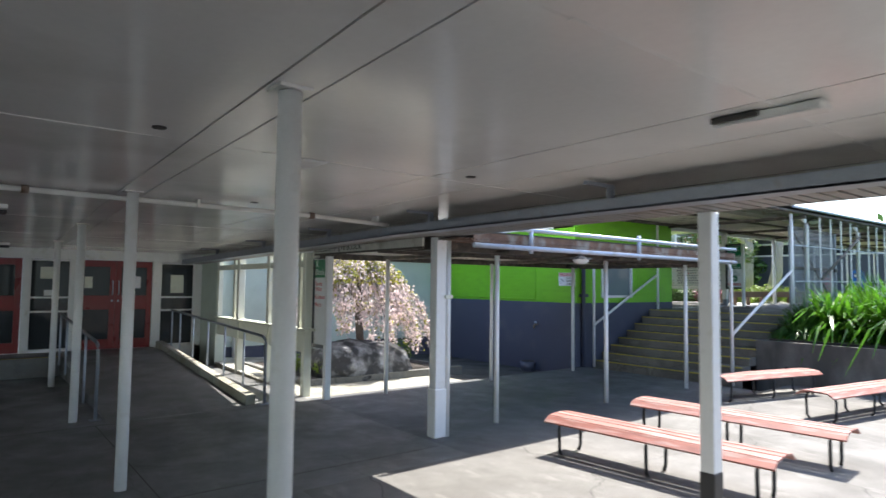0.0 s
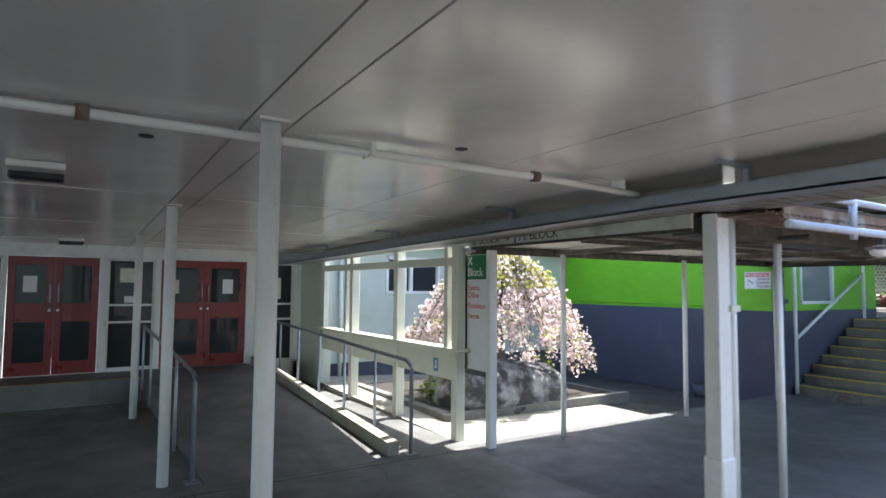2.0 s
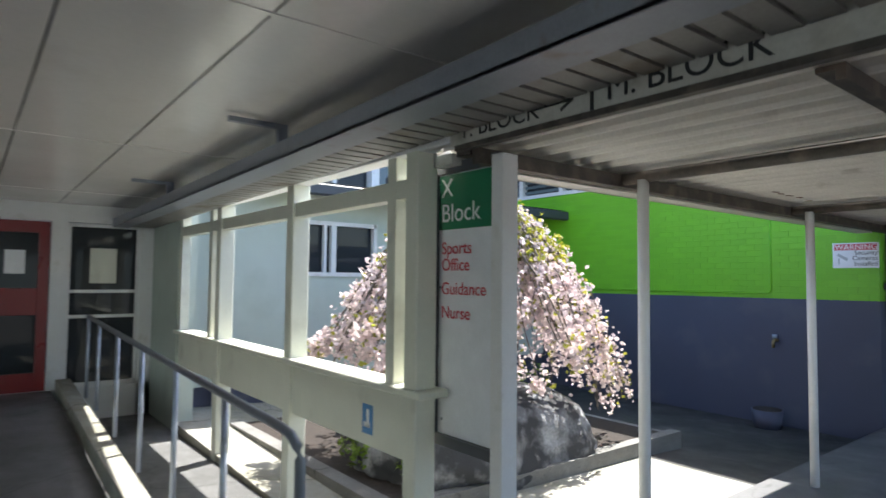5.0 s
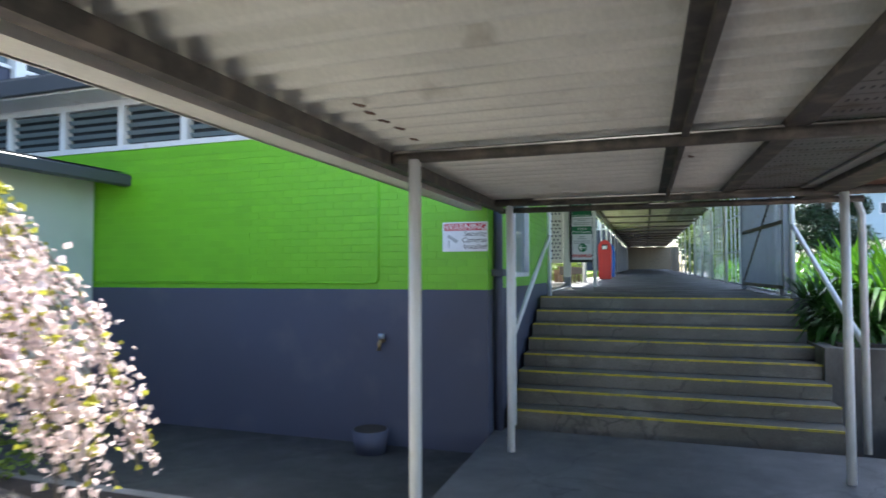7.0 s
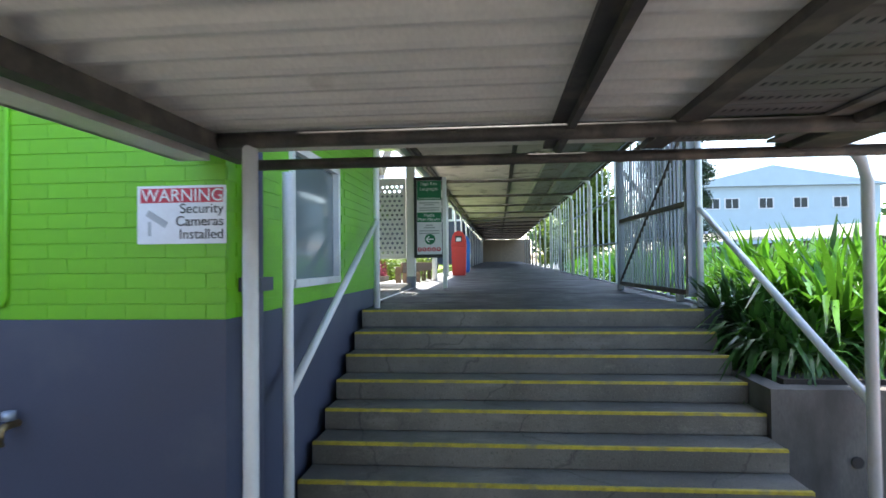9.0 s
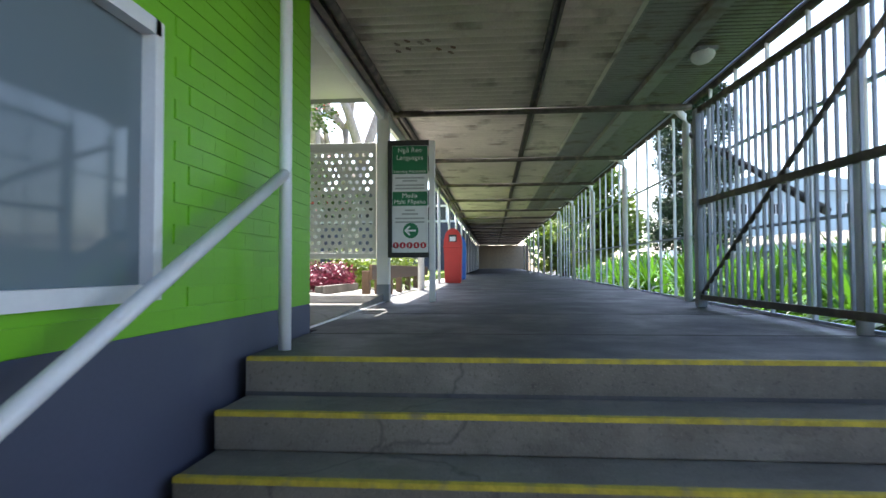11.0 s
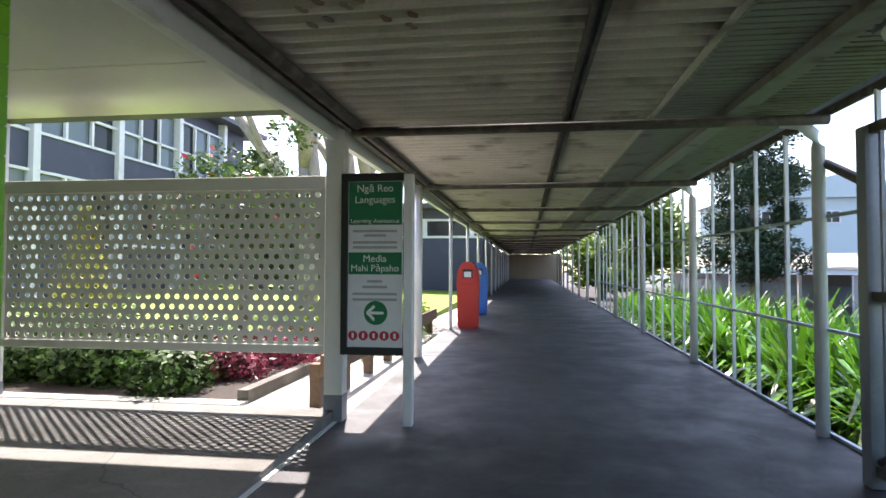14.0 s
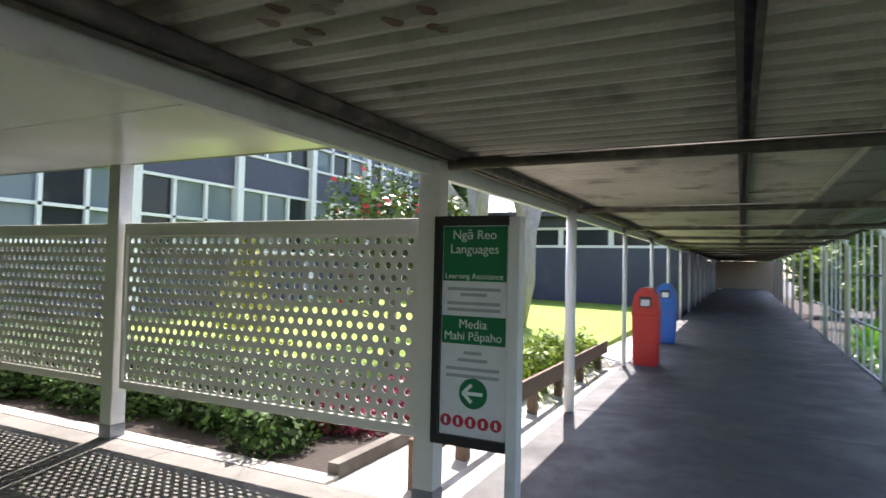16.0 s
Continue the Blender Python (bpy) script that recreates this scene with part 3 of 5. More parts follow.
for i in range(7):
    y0 = 10.35 + 1.061 * i
    lw = part("louvre_window", boxes((GX + 0.08, GX + 0.09, y0, y0 + 0.95, GTOP + 0.07, 4.03)), M["glass"], gb)
    for k in range(5):
        b = bmesh.new()
        beam(b, (GX + 0.03, y0 + 0.01, GTOP + 0.13 + 0.108 * k), (GX + 0.03, y0 + 0.95, GTOP + 0.13 + 0.108 * k), 0.06, 0.006)
        bmesh.ops.rotate(b, verts=b.verts, cent=(GX + 0.03, y0, GTOP + 0.13 + 0.108 * k), matrix=Matrix.Rotation(radians(55), 3, "Y"))
        part("slat", b, M["paleglass"], lw)
part("end_panel", boxes((GX + 0.002, GX + 0.2, 17.55, 19.6, GTOP, 4.12)), M["green"], gb)
g = bmesh.new()
box(g, 9.55, 9.63, 9.9, 19.9, 4.14, 4.36, bev=0.01)
part("roof_fascia", g, M["charcoal"], gb, "charcoal roof gutter")
part("roof", boxes((9.6, 14.4, 9.9, 19.9, 4.3, 4.4)), M["charcoal"], gb)
part("roof_soffit", boxes((9.63, 10.2, 9.9, 19.9, 4.12, 4.16)), M["white"], gb)
sw = part("side_window_frame", boxes((11.18, 12.46, GY - 0.025, GY + 0.08, 1.68, 1.74), (11.18, 12.46, GY - 0.025, GY + 0.08, 2.69, 2.75), (11.16, 11.22, GY - 0.025, GY + 0.08, 1.68, 2.75), (12.42, 12.48, GY - 0.025, GY + 0.08, 1.68, 2.75)), M["white"], gb, "white window frame")
part("pane", boxes((11.22, 12.42, GY + 0.03, GY + 0.036, 1.74, 2.69)), M["paleglass"], sw)

# ---- lower canopy along the walk ----
lc = thing("lower_canopy", (6.5, 7.6, 2.42), "low covered-way roof of ribbed sheet on dark steel tubes", "canopy", kind="structure")
b = bmesh.new()
corrugated(b, 3.12, 10.2, 7.08, 9.55, 2.52, 2.52, pitch=0.19, amp=0.03)
part("ribbed_sheet", b, M["sheet"], lc)
for x in (4.45, 7.03, 9.6):
    part("cross_tube", tubes([(x, 9.3, 2.43), (x, 5.9, 2.43)], r=0.038), M["darksteel"], lc)
part("purlin", boxes((3.3, 10.25, 7.58, 7.61, 2.43, 2.485)), M["darksteel"], lc)
part("purlin", boxes((3.3, 10.2, 7.61, 7.67, 2.465, 2.485)), M["darksteel"], lc)
part("purlin", boxes((3.3, 10.2, 7.04, 7.15, 2.45, 2.485)), M["darksteel"], lc)
part("tray_edge", boxes((3.12, 10.16, 6.44, 6.53, 2.455, 2.47)), M["louvre"], lc)
part("eave_angle", boxes((3.2, 9.95, 9.2, 9.27, 2.38, 2.46), (3.2, 9.95, 9.29, 9.40, 2.44, 2.485)), M["darksteel"], lc)
part("eave_board", boxes((3.2, 9.98, 9.44, 9.6, 2.41, 2.47), (3.2, 9.98, 9.58, 9.61, 2.41, 2.6)), M["sheet"], lc)
b, slots = bmesh.new(), bmesh.new()
for i in range(37):
    x = 3.2 + 0.188 * i
    box(b, x, x + 0.176, 6.53, 7.06, 2.472, 2.478)
    for k in range(12):
        box(slots, x + 0.07, x + 0.105, 6.6 + 0.034 * k, 6.612 + 0.034 * k, 2.4705, 2.4725)
part("perforated_tray", b, M["tray"], lc)
tagged(part("slots", slots, M["black"], lc, "rows of dark slots"), kind="stuff")
# solid sheet added to stop sun; dark colour gives the shade in the slots
part("top_sheet", boxes((3.12, 10.4, 5.62, 7.12, 2.64, 2.66)), M["groove"], lc)
part("end_tube", tubes([(10.17, 9.3, 2.41), (10.17, 5.9, 2.41)], r=0.03), M["darksteel"], lc)
part("box_gutter", boxes((3.2, 10.3, 6.18, 6.43, 2.42, 2.6), bev=0.006), M["darksteel"], lc)
b = bmesh.new()
corrugated(b, 3.2, 10.4, 5.62, 6.18, 2.55, 2.55, pitch=0.09, amp=0.012)
part("outer_sheet", b, M["rust"], lc)
# rust material used here only as the dark shade behind the edge tubes
part("fascia_sheet", boxes((3.5, 10.4, 5.63, 5.645, 2.52, 2.64)), M["rust"], lc)
part("edge_tube", tubes([(3.45, 5.57, 2.47), (10.3, 5.57, 2.47)], r=0.035), M["bluesteel"], lc)
part("edge_tube", tubes([(3.45, 5.57, 2.72), (10.3, 5.57, 2.72)], r=0.03), M["bluesteel"], lc)
for x in (4.5, 7.05, 9.6):
    part("stub", tubes([(x, 5.57, 2.4), (x, 5.57, 2.8)], r=0.03), M["bluesteel"], lc)
for row_y, xs in ((9.06, (4.44, 7.02, 9.61)), (6.214, (4.47, 7.03, 9.57))):
    for x in xs:
        p = thing("slim_post", (x, row_y, 0), "slim white painted steel post under the low canopy", "post", "posts of the low canopy")
        part("shaft", tubes([(x, row_y, -0.02), (x, row_y, 2.41)], r=0.036, seg=14), M["white"], p)

# ---- upper canopy ----
UZ = 3.72
uc = thing("upper_canopy", (20, 7.6, UZ), "long covered-way roof of ribbed sheet on dark steel tubes", "canopy", kind="structure")
b = bmesh.new()
corrugated(b, 10.1, 32, 6.95, 9.5, UZ + 0.095, UZ + 0.095, pitch=0.165, amp=0.03)
part("ribbed_sheet", b, M["oldsheet"], uc)
# added sun stop over the trays, dark for the shade between slats
part("top_sheet", boxes((10.1, 32, 5.7, 7.0, UZ + 0.12, UZ + 0.14)), M["groove"], uc)
part("far_sheet", boxes((32, 74, 5.75, 9.45, UZ + 0.07, UZ + 0.09)), M["oldsheet"], uc)
b = bmesh.new()
for i in range(280):
    x = 10.3 + 0.0775 * i
    box(b, x, x + 0.06, 6.5, 6.95, UZ + 0.055, UZ + 0.061)
part("perforated_tray", b, M["louvre"], uc)
b = bmesh.new()
for i in range(280):
    x = 10.3 + 0.0775 * i
    box(b, x, x + 0.05, 5.8, 6.36, UZ + 0.075, UZ + 0.081)
part("outer_tray", b, M["louvre"], uc)
part("box_beam", boxes((10.3, 32, 6.36, 6.5, UZ - 0.02, UZ + 0.1)), M["louvre"], uc)
for ya, yb, zb in ((7.58, 7.605, 0.0), (7.635, 7.66, 0.0), (7.605, 7.635, 0.03)):
    part("purlin", boxes((10.3, 70, ya, yb, UZ + zb, UZ + 0.06)), M["darksteel"], uc)
part("sheet_lap", boxes((10.3, 70, 6.93, 6.99, UZ + 0.035, UZ + 0.05)), M["oldsheet"], uc)
part("eave_tube", tubes([(10.3, 9.3, UZ - 0.0), (72, 9.3, UZ - 0.0)], r=0.04), M["darksteel"], uc)
part("eave_angle", boxes((10.3, 72, 9.36, 9.42, UZ - 0.03, UZ + 0.06)), M["darksteel"], uc)
part("eave_board", boxes((14.46, 72, 9.46, 9.52, UZ - 0.1, UZ + 0.16)), M["white"], uc)
part("edge_tube", tubes([(10.3, 5.72, UZ + 0.02), (72, 5.72, UZ + 0.02)], r=0.035), M["darksteel"], uc)
part("upper_edge_tube", tubes([(13.3, 5.66, UZ + 0.14), (72, 5.66, UZ + 0.14)], r=0.028), M["bluesteel"], uc)
for i in range(17):
    x = 10.75 + 3.45 * i
    part("cross_tube", tubes([(x, 9.35, UZ - 0.03), (x, 5.75, UZ - 0.03)], r=0.04), M["darksteel"], uc)

# rust spots on the undersides of both sheet roofs
for canopy, z, size, spots in ((lc, 2.488, 0.03, ((6.09, 8.98), (6.23, 8.99), (6.39, 8.99), (6.55, 8.98), (6.82, 9.0), (7.88, 7.58), (7.87, 7.52))),
                               (uc, UZ + 0.064, 0.045, ((15.51, 8.98), (15.7, 8.99), (15.51, 8.76), (15.66, 8.62), (15.64, 8.48), (15.77, 8.51), (15.44, 8.88), (15.64, 8.89), (15.45, 8.69)))):
    b = bmesh.new()
    for i, (x, y) in enumerate(spots):
        for k in range(3):
            tube(b, [(x + 0.02 * k, y - 0.008 * k, z + 0.003), (x + 0.02 * k, y - 0.008 * k, z - 0.002)], size * (0.5 + 0.2 * ((i + k) % 3)) * 0.6, 9)
    tagged(part("rust_spots", b, M["rust"], canopy, "dark rust spots"), kind="stuff")

# ---- white soffit over the side verandah ----
v = bmesh.new()
for x0, x1 in ((14.45, 15.1), (15.11, 15.95), (15.96, 16.95)):
    box(v, x0, x1, 9.53, 20, UZ + 0.02, UZ + 0.1)
# unseen slab added over the soffit; its overhang sets the floor's shadow edge
structure("verandah_roof", boxes((14.45, 17.8, 9.6, 20, 3.93, 4.02)), M["charcoal"], "unseen roof slab added to shade the side verandah")
structure("verandah_ceiling", v, M["ceiling"], "white painted flat soffit over the side verandah")

# ---- retaining wall and raised bed ----
structure("retaining_wall", boxes((11.75, 11.95, -12, 5.7, -0.4, 0.86), (11.75, 13.19, 5.7, 5.86, -0.4, 0.862)), M["retain"], "stained concrete retaining wall of the raised bed")
g = bmesh.new()
box(g, 11.95, 80, -12, 5.675, -0.4, 0.9)
structure("planting_bed", g, M["soil"], "dark mulch planting bed beside the walk")

# ---- ramp rails and kerb ----
def ramp_z(y):
    return max(0.0, min(0.4, 0.4 * (y - 9.3) / 5.3))


structure("ramp_kerb", (lambda b: (beam(b, (2.1, 9.42, 0.075), (2.1, 15.3, 0.475), 0.15, 0.16), b)[1])(bmesh.new()), M["concrete"], "pale concrete kerb along the ramp")


def ramp_rail(x, y0, y1, posts):
    r = thing("handrail", (x, y0, 0), "galvanised steel pipe handrail beside the ramp", "handrail", "ramp handrails")
    top = [(x, y0, 0.0), (x, y0, 0.98), (x, y0 + 0.03, 1.03), (x, y0 + 0.09, 1.065), (x, y0 + 0.2, 1.08)]
    top.append((x, y1, 1.29))
    part("rail", tubes(top, r=0.024, seg=12), M["greysteel"], r)
    part("foot_plate", boxes((x - 0.07, x + 0.07, y0 - 0.07, y0 + 0.07, 0.0, 0.012)), M["greysteel"], r)
    for y in posts:
        part("upright", tubes([(x, y, ramp_z(y) - 0.05), (x, y, 1.08 + 0.21 * (y - y0 - 0.2) / (y1 - y0 - 0.2))], r=0.019), M["bluesteel"], r)
    return r


ramp_rail(2.31, 9.38, 15.1, (10.35, 11.35, 12.35, 13.35, 14.35, 15.05))
ramp_rail(-0.06, 9.6, 13.9, (10.7, 11.8, 12.9, 13.85))

# ---- stair rails ----
def stair_rail(y, low_x, low_top, up_x, up_top, hook, z0, z1):
    r = thing("stair_rail", (low_x, y, 0), "white painted pipe stair rail with tall posts beside the concrete steps", "handrail", "stair rails")
    if hook:
        pts = [(low_x, y, 0), (low_x, y, low_top - 0.2), (low_x, y + 0.03, low_top - 0.08), (low_x, y + 0.1, low_top), (low_x, y + 0.3, low_top + 0.03)]
    else:
        pts = [(low_x, y, 0), (low_x, y, low_top)]
    part("lower_post", tubes(pts, r=0.034, seg=14), M["white"], r)
    part("upper_post", tubes([(up_x, y, LAND - 0.1), (up_x, y, up_top)], r=0.034, seg=14), M["white"], r)
    part("sloping_rail", tubes([(low_x, y, z0), (up_x, y, z1)], r=0.03, seg=14), M["white"], r)
    return r


stair_rail(9.25, 10.64, 2.44, 13.45, UZ - 0.03, False, 1.02, 2.32)
stair_rail(5.8, 10.58, 2.5, 13.5, UZ, True, 1.02, 2.4)

# ---- fence with hooked posts along the walk ----
FY = 5.73
fence = thing("fence", (18, FY, LAND), "white painted steel bar fence beside strap-leaved plants", "fence")
for z in (LAND + 0.02, 2.14, 2.98):
    part("rail", boxes((13.5, 34, FY - 0.015, FY + 0.015, z - 0.012, z + 0.012)), M["bluesteel"], fence)
part("rail", boxes((13.5, 34, FY - 0.015, FY + 0.015, UZ + 0.05, UZ + 0.075)), M["bluesteel"], fence)
x = 14.3
while x < 33:
    if abs((x - 17.75) / 3.45 - round((x - 17.75) / 3.45)) > 0.05:
        b = boxes((x - 0.015, x + 0.015, FY - 0.015, FY + 0.015, LAND, UZ + 0.06))
        part("bar", b, M["white"], fence)
    x += 0.69
hooked = []
for i in range(13):
    x = 14.3 + 3.45 * i
    p = thing("hooked_post", (x, FY + 0.05, LAND), "white pipe post bent over at its head to hold the roof", "post", "hooked posts of the walk")
    part("shaft", tubes([(x, FY + 0.05, LAND), (x, FY + 0.05, 3.5), (x, FY + 0.08, 3.6), (x, FY + 0.16, 3.68), (x, FY + 0.3, 3.7)], r=0.048, seg=14), M["white"], p)
    hooked.append(p)
b = bmesh.new()
tube(b, (Vector((17.75, FY, 3.38)), Vector((14.9, FY - 0.05, 2.2))), 0.035)
part("brace", b, M["darksteel"], fence)

# ---- open steel gate ----
gx0, gx1, gy0, gy1 = 13.62, 16.66, 5.86, 6.0
gate = thing("gate", (gx0, gy0, LAND), "grey steel bar gate folded back against the fence, open", "gate")
def gpt(s, z):
    return (gx0 + (gx1 - gx0) * s, gy0 + (gy1 - gy0) * s, z)
for s_, za, zb in ((0, 1.46, 3.46), (1, 1.4, 3.44)):
    b = bmesh.new()
    beam(b, gpt(s_, za), gpt(s_, zb), 0.085, 0.1)
    part("stile", b, M["greysteel"], gate)
for z in (1.5, 2.47, 3.42):
    b = bmesh.new()
    beam(b, gpt(0, z), gpt(1, z), 0.05, 0.055)
    part("gate_rail", b, M["darksteel"], gate)
for i in range(1, 25):
    b = bmesh.new()
    beam(b, gpt(i / 25, 1.5), gpt(i / 25, 3.42), 0.022, 0.022)
    part("bar", b, M["greysteel"], gate)
part("wheel", tubes([gpt(1, 1.405)[:1] + (gy1 - 0.03, 1.41), gpt(1, 1.41)[:1] + (gy1 + 0.03, 1.41)], r=0.048, seg=16), M["black"], gate)
part("latch", boxes((gx1 - 0.12, gx1 + 0.08, gy1 - 0.06, gy1 - 0.03, 2.42, 2.5)), M["black"], gate)
b = bmesh.new()
tube(b, (gpt(0.98, 1.55), gpt(0.02, 3.35)), 0.022)
part("brace", b, M["darksteel"], gate)

# ---- wayfinding signs ----
M["signgreen"] = plain("sign_green", (0.005, 0.17, 0.07), 0.4)
M["signwhite"] = plain("sign_white", (0.78, 0.79, 0.82), 0.35)
M["signred"] = plain("sign_red", (0.55, 0.03, 0.06), 0.4)
M["bargrey"] = plain("faded_print", (0.4, 0.42, 0.44), 0.5)
M["letterwhite"] = plain("letter_white", (0.85, 0.87, 0.86), 0.4)

sx = 3.3
xs = thing("x_block_sign", (sx, 9.4, 0), "white and green wayfinding sign in a dark frame on its post", "sign")
part("panel", boxes((sx, sx + 0.03, 9.155, 9.67, 0.9, 2.38)), M["signwhite"], xs)
part("header", boxes((sx - 0.003, sx - 0.001, 9.16, 9.665, 2.06, 2.375)), M["signgreen"], xs, "green header")
part("frame", boxes((sx - 0.03, sx + 0.05, 9.67, 9.715, 0.84, 2.44), (sx - 0.03, sx + 0.05, 9.155, 9.67, 2.38, 2.44), (sx - 0.03, sx + 0.05, 9.155, 9.67, 0.84, 0.9)), M["charcoal"], xs, "dark grey frame")
part("post", boxes((sx - 0.07, sx + 0.04, 9.07, 9.155, 0.0, 2.42), bev=0.004), M["white"], xs, "white square post")
for k, (z, y) in enumerate(((0.98, 9.63), (0.98, 9.2), (1.73, 9.65), (1.73, 9.18))):
    part("screw", tubes([(sx - 0.006, y, z), (sx + 0.01, y, z)], r=0.008, seg=8), M["greysteel"], xs)
R, U = (0, -1, 0), (0, 0, 1)
words("X", 0.15, M["letterwhite"], xs, (sx - 0.003, 9.645, 2.25), R, U)
words("Block", 0.15, M["letterwhite"], xs, (sx - 0.003, 9.645, 2.105), R, U)
for txt, z in (("Sports", 1.92), ("Office", 1.825), ("Guidance", 1.69), ("Nurse", 1.555)):
    words(txt, 0.1, M["signred"], xs, (sx - 0.001, 9.64, z), R, U)

bs = thing("block_direction_board", (3.08, 8, 2.44), "long grey board with painted block names and arrow under the roof", "sign")
part("board", boxes((3.075, 3.1, 6.15, 9.3, 2.46, 2.60)), material("faded_board_paint", (0.55, 0.53, 0.48), 0.6, var=0.15, scale=5, stain=(0.36, 0.33, 0.28), stain_at=0.6, stain_scale=4), bs)
part("lower_edge", boxes((3.07, 3.11, 6.15, 9.26, 2.43, 2.458)), M["darksteel"], bs)
part("divider", boxes((3.068, 3.074, 8.39, 8.405, 2.46, 2.6)), M["black"], bs)
words("T. BLOCK", 0.125, M["black"], bs, (3.074, 9.22, 2.485), R, U)
words("M. BLOCK", 0.14, M["black"], bs, (3.074, 8.33, 2.485), R, U)
b = bmesh.new()
beam(b, (3.072, 8.72, 2.53), (3.072, 8.5, 2.53), 0.004, 0.014)
beam(b, (3.072, 8.56, 2.565), (3.072, 8.495, 2.53), 0.004, 0.012)
beam(b, (3.072, 8.56, 2.495), (3.072, 8.495, 2.53), 0.004, 0.012)
part("arrow", b, M["black"], bs)

s2 = 17.6
ls = thing("languages_sign", (s2, 9.15, LAND), "green and white directory sign with arrow in a dark frame", "sign")
part("panel", boxes((s2, s2 + 0.03, 8.92, 9.36, 2.0, 3.32)), M["signwhite"], ls)
part("frame", boxes((s2 - 0.03, s2 + 0.06, 9.36, 9.41, 1.94, 3.38), (s2 - 0.03, s2 + 0.06, 8.9, 9.36, 3.32, 3.38), (s2 - 0.03, s2 + 0.06, 8.9, 9.36, 1.94, 2.0)), M["black"], ls, "black frame")
part("post", boxes((s2 - 0.04, s2 + 0.06, 8.83, 8.9, LAND, 3.37), bev=0.004), M["white"], ls)
for z0, z1 in ((2.97, 3.315), (2.575, 2.75)):
    part("green_panel", boxes((s2 - 0.003, s2 - 0.001, 8.922, 9.355, z0, z1)), M["signgreen"], ls)
for txt, z, s in (("Ngā Reo", 3.235, 0.082), ("Languages", 3.145, 0.082), ("Learning Assistance", 2.985, 0.05), ("Media", 2.675, 0.08), ("Mahi Pāpaho", 2.6, 0.075)):
    words(txt, s, M["letterwhite"], ls, (s2 - 0.003, 9.14, z), R, U, align="CENTER")
for z, w in ((2.92, 0.36), (2.885, 0.18), (2.83, 0.36), (2.79, 0.36), (2.52, 0.12), (2.475, 0.2), (2.42, 0.36), (2.375, 0.36)):
    part("print_line", boxes((s2 - 0.003, s2 - 0.001, 9.14 - w / 2, 9.14 + w / 2, z - 0.01, z + 0.01)), M["bargrey"], ls)
part("arrow_disc", tubes([(s2 - 0.004, 9.13, 2.27), (s2 - 0.001, 9.13, 2.27)], r=0.095, seg=32), M["signgreen"], ls, "round green disc")
b = bmesh.new()
beam(b, (s2 - 0.006, 9.195, 2.27), (s2 - 0.006, 9.065, 2.27), 0.004, 0.022)
beam(b, (s2 - 0.006, 9.14, 2.325), (s2 - 0.006, 9.2, 2.267), 0.004, 0.022)
beam(b, (s2 - 0.006, 9.14, 2.215), (s2 - 0.006, 9.2, 2.273), 0.004, 0.022)
part("arrow", b, M["letterwhite"], ls)
for i in range(5):
    y = 9.315 - 0.085 * i
    d = part("icon_disc", tubes([(s2 - 0.004, y, 2.09), (s2 - 0.001, y, 2.09)], r=0.038, seg=20), M["signred"], ls, "small red disc")
    part("icon_mark", boxes((s2 - 0.006, s2 - 0.0045, y - 0.009, y + 0.009, 2.07, 2.11)), M["letterwhite"], d)

ws = thing("warning_sign", (GX, 9.68, 2), "white warning sign with red band screwed to green bricks", "sign")
wx = GX - 0.012
part("plate", boxes((wx, wx + 0.008, 9.415, 9.93, 1.975, 2.3)), M["signwhite"], ws)
part("band", boxes((wx - 0.002, wx - 0.0005, 9.43, 9.91, 2.205, 2.285)), M["signred"], ws, "red band")
words("WARNING!", 0.098, M["letterwhite"], ws, (wx - 0.002, 9.902, 2.212), R, U)
for txt, z in (("Security", 2.145), ("Cameras", 2.075), ("Installed", 2.003)):
    words(txt, 0.078, M["black"], ws, (wx, 9.425, z), R, U, align="RIGHT")
b = bmesh.new()
beam(b, (wx - 0.002, 9.87, 2.15), (wx - 0.002, 9.76, 2.08), 0.003, 0.036)
part("camera_picture", b, M["bargrey"], ws)
part("camera_bracket", boxes((wx - 0.002, wx - 0.0005, 9.85, 9.865, 2.02, 2.1)), M["bargrey"], ws)

dis = thing("access_sticker", (3.11, 10.13, 0.9), "small blue access sticker on the cream panel", "sticker")
part("sticker", boxes((3.111, 3.113, 10.07, 10.19, 0.82, 1.0)), plain("sticker_blue", (0.08, 0.24, 0.5), 0.5), dis)
part("symbol", boxes((3.109, 3.111, 10.11, 10.14, 0.86, 0.97), (3.109, 3.111, 10.1, 10.17, 0.86, 0.89)), M["letterwhite"], dis)

# ---- fittings on the green building ----
tap = thing("wall_tap", (GX, 10.65, 0.95), "old brass garden tap on the dark blue wall", "tap")
part("body", tubes([(GX, 10.65, 0.97), (GX - 0.1, 10.65, 0.97), (GX - 0.13, 10.65, 0.94), (GX - 0.13, 10.65, 0.87)], r=0.022), material("dull_brass", (0.28, 0.2, 0.1), 0.45, 0.7), tap)
part("wheel", tubes([(GX - 0.07, 10.65, 1.0), (GX - 0.07, 10.65, 1.05)], r=0.035, seg=12), M["bluesteel"], tap)
dp = thing("downpipe", (10.35, 9.36, 0), "dark blue downpipe at the corner of the green building", "pipe")
part("pipe", tubes([(10.38, 9.36, 0.0), (10.38, 9.36, 2.6)], r=0.05, seg=14), M["navy"], dp)
part("joint_box", boxes((10.28, 10.47, 9.28, 9.415, 1.7, 1.78)), M["navy"], dp)
cd = thing("conduit", (GX, 10.7, 1.6), "green painted conduit clipped along the brick wall", "conduit")
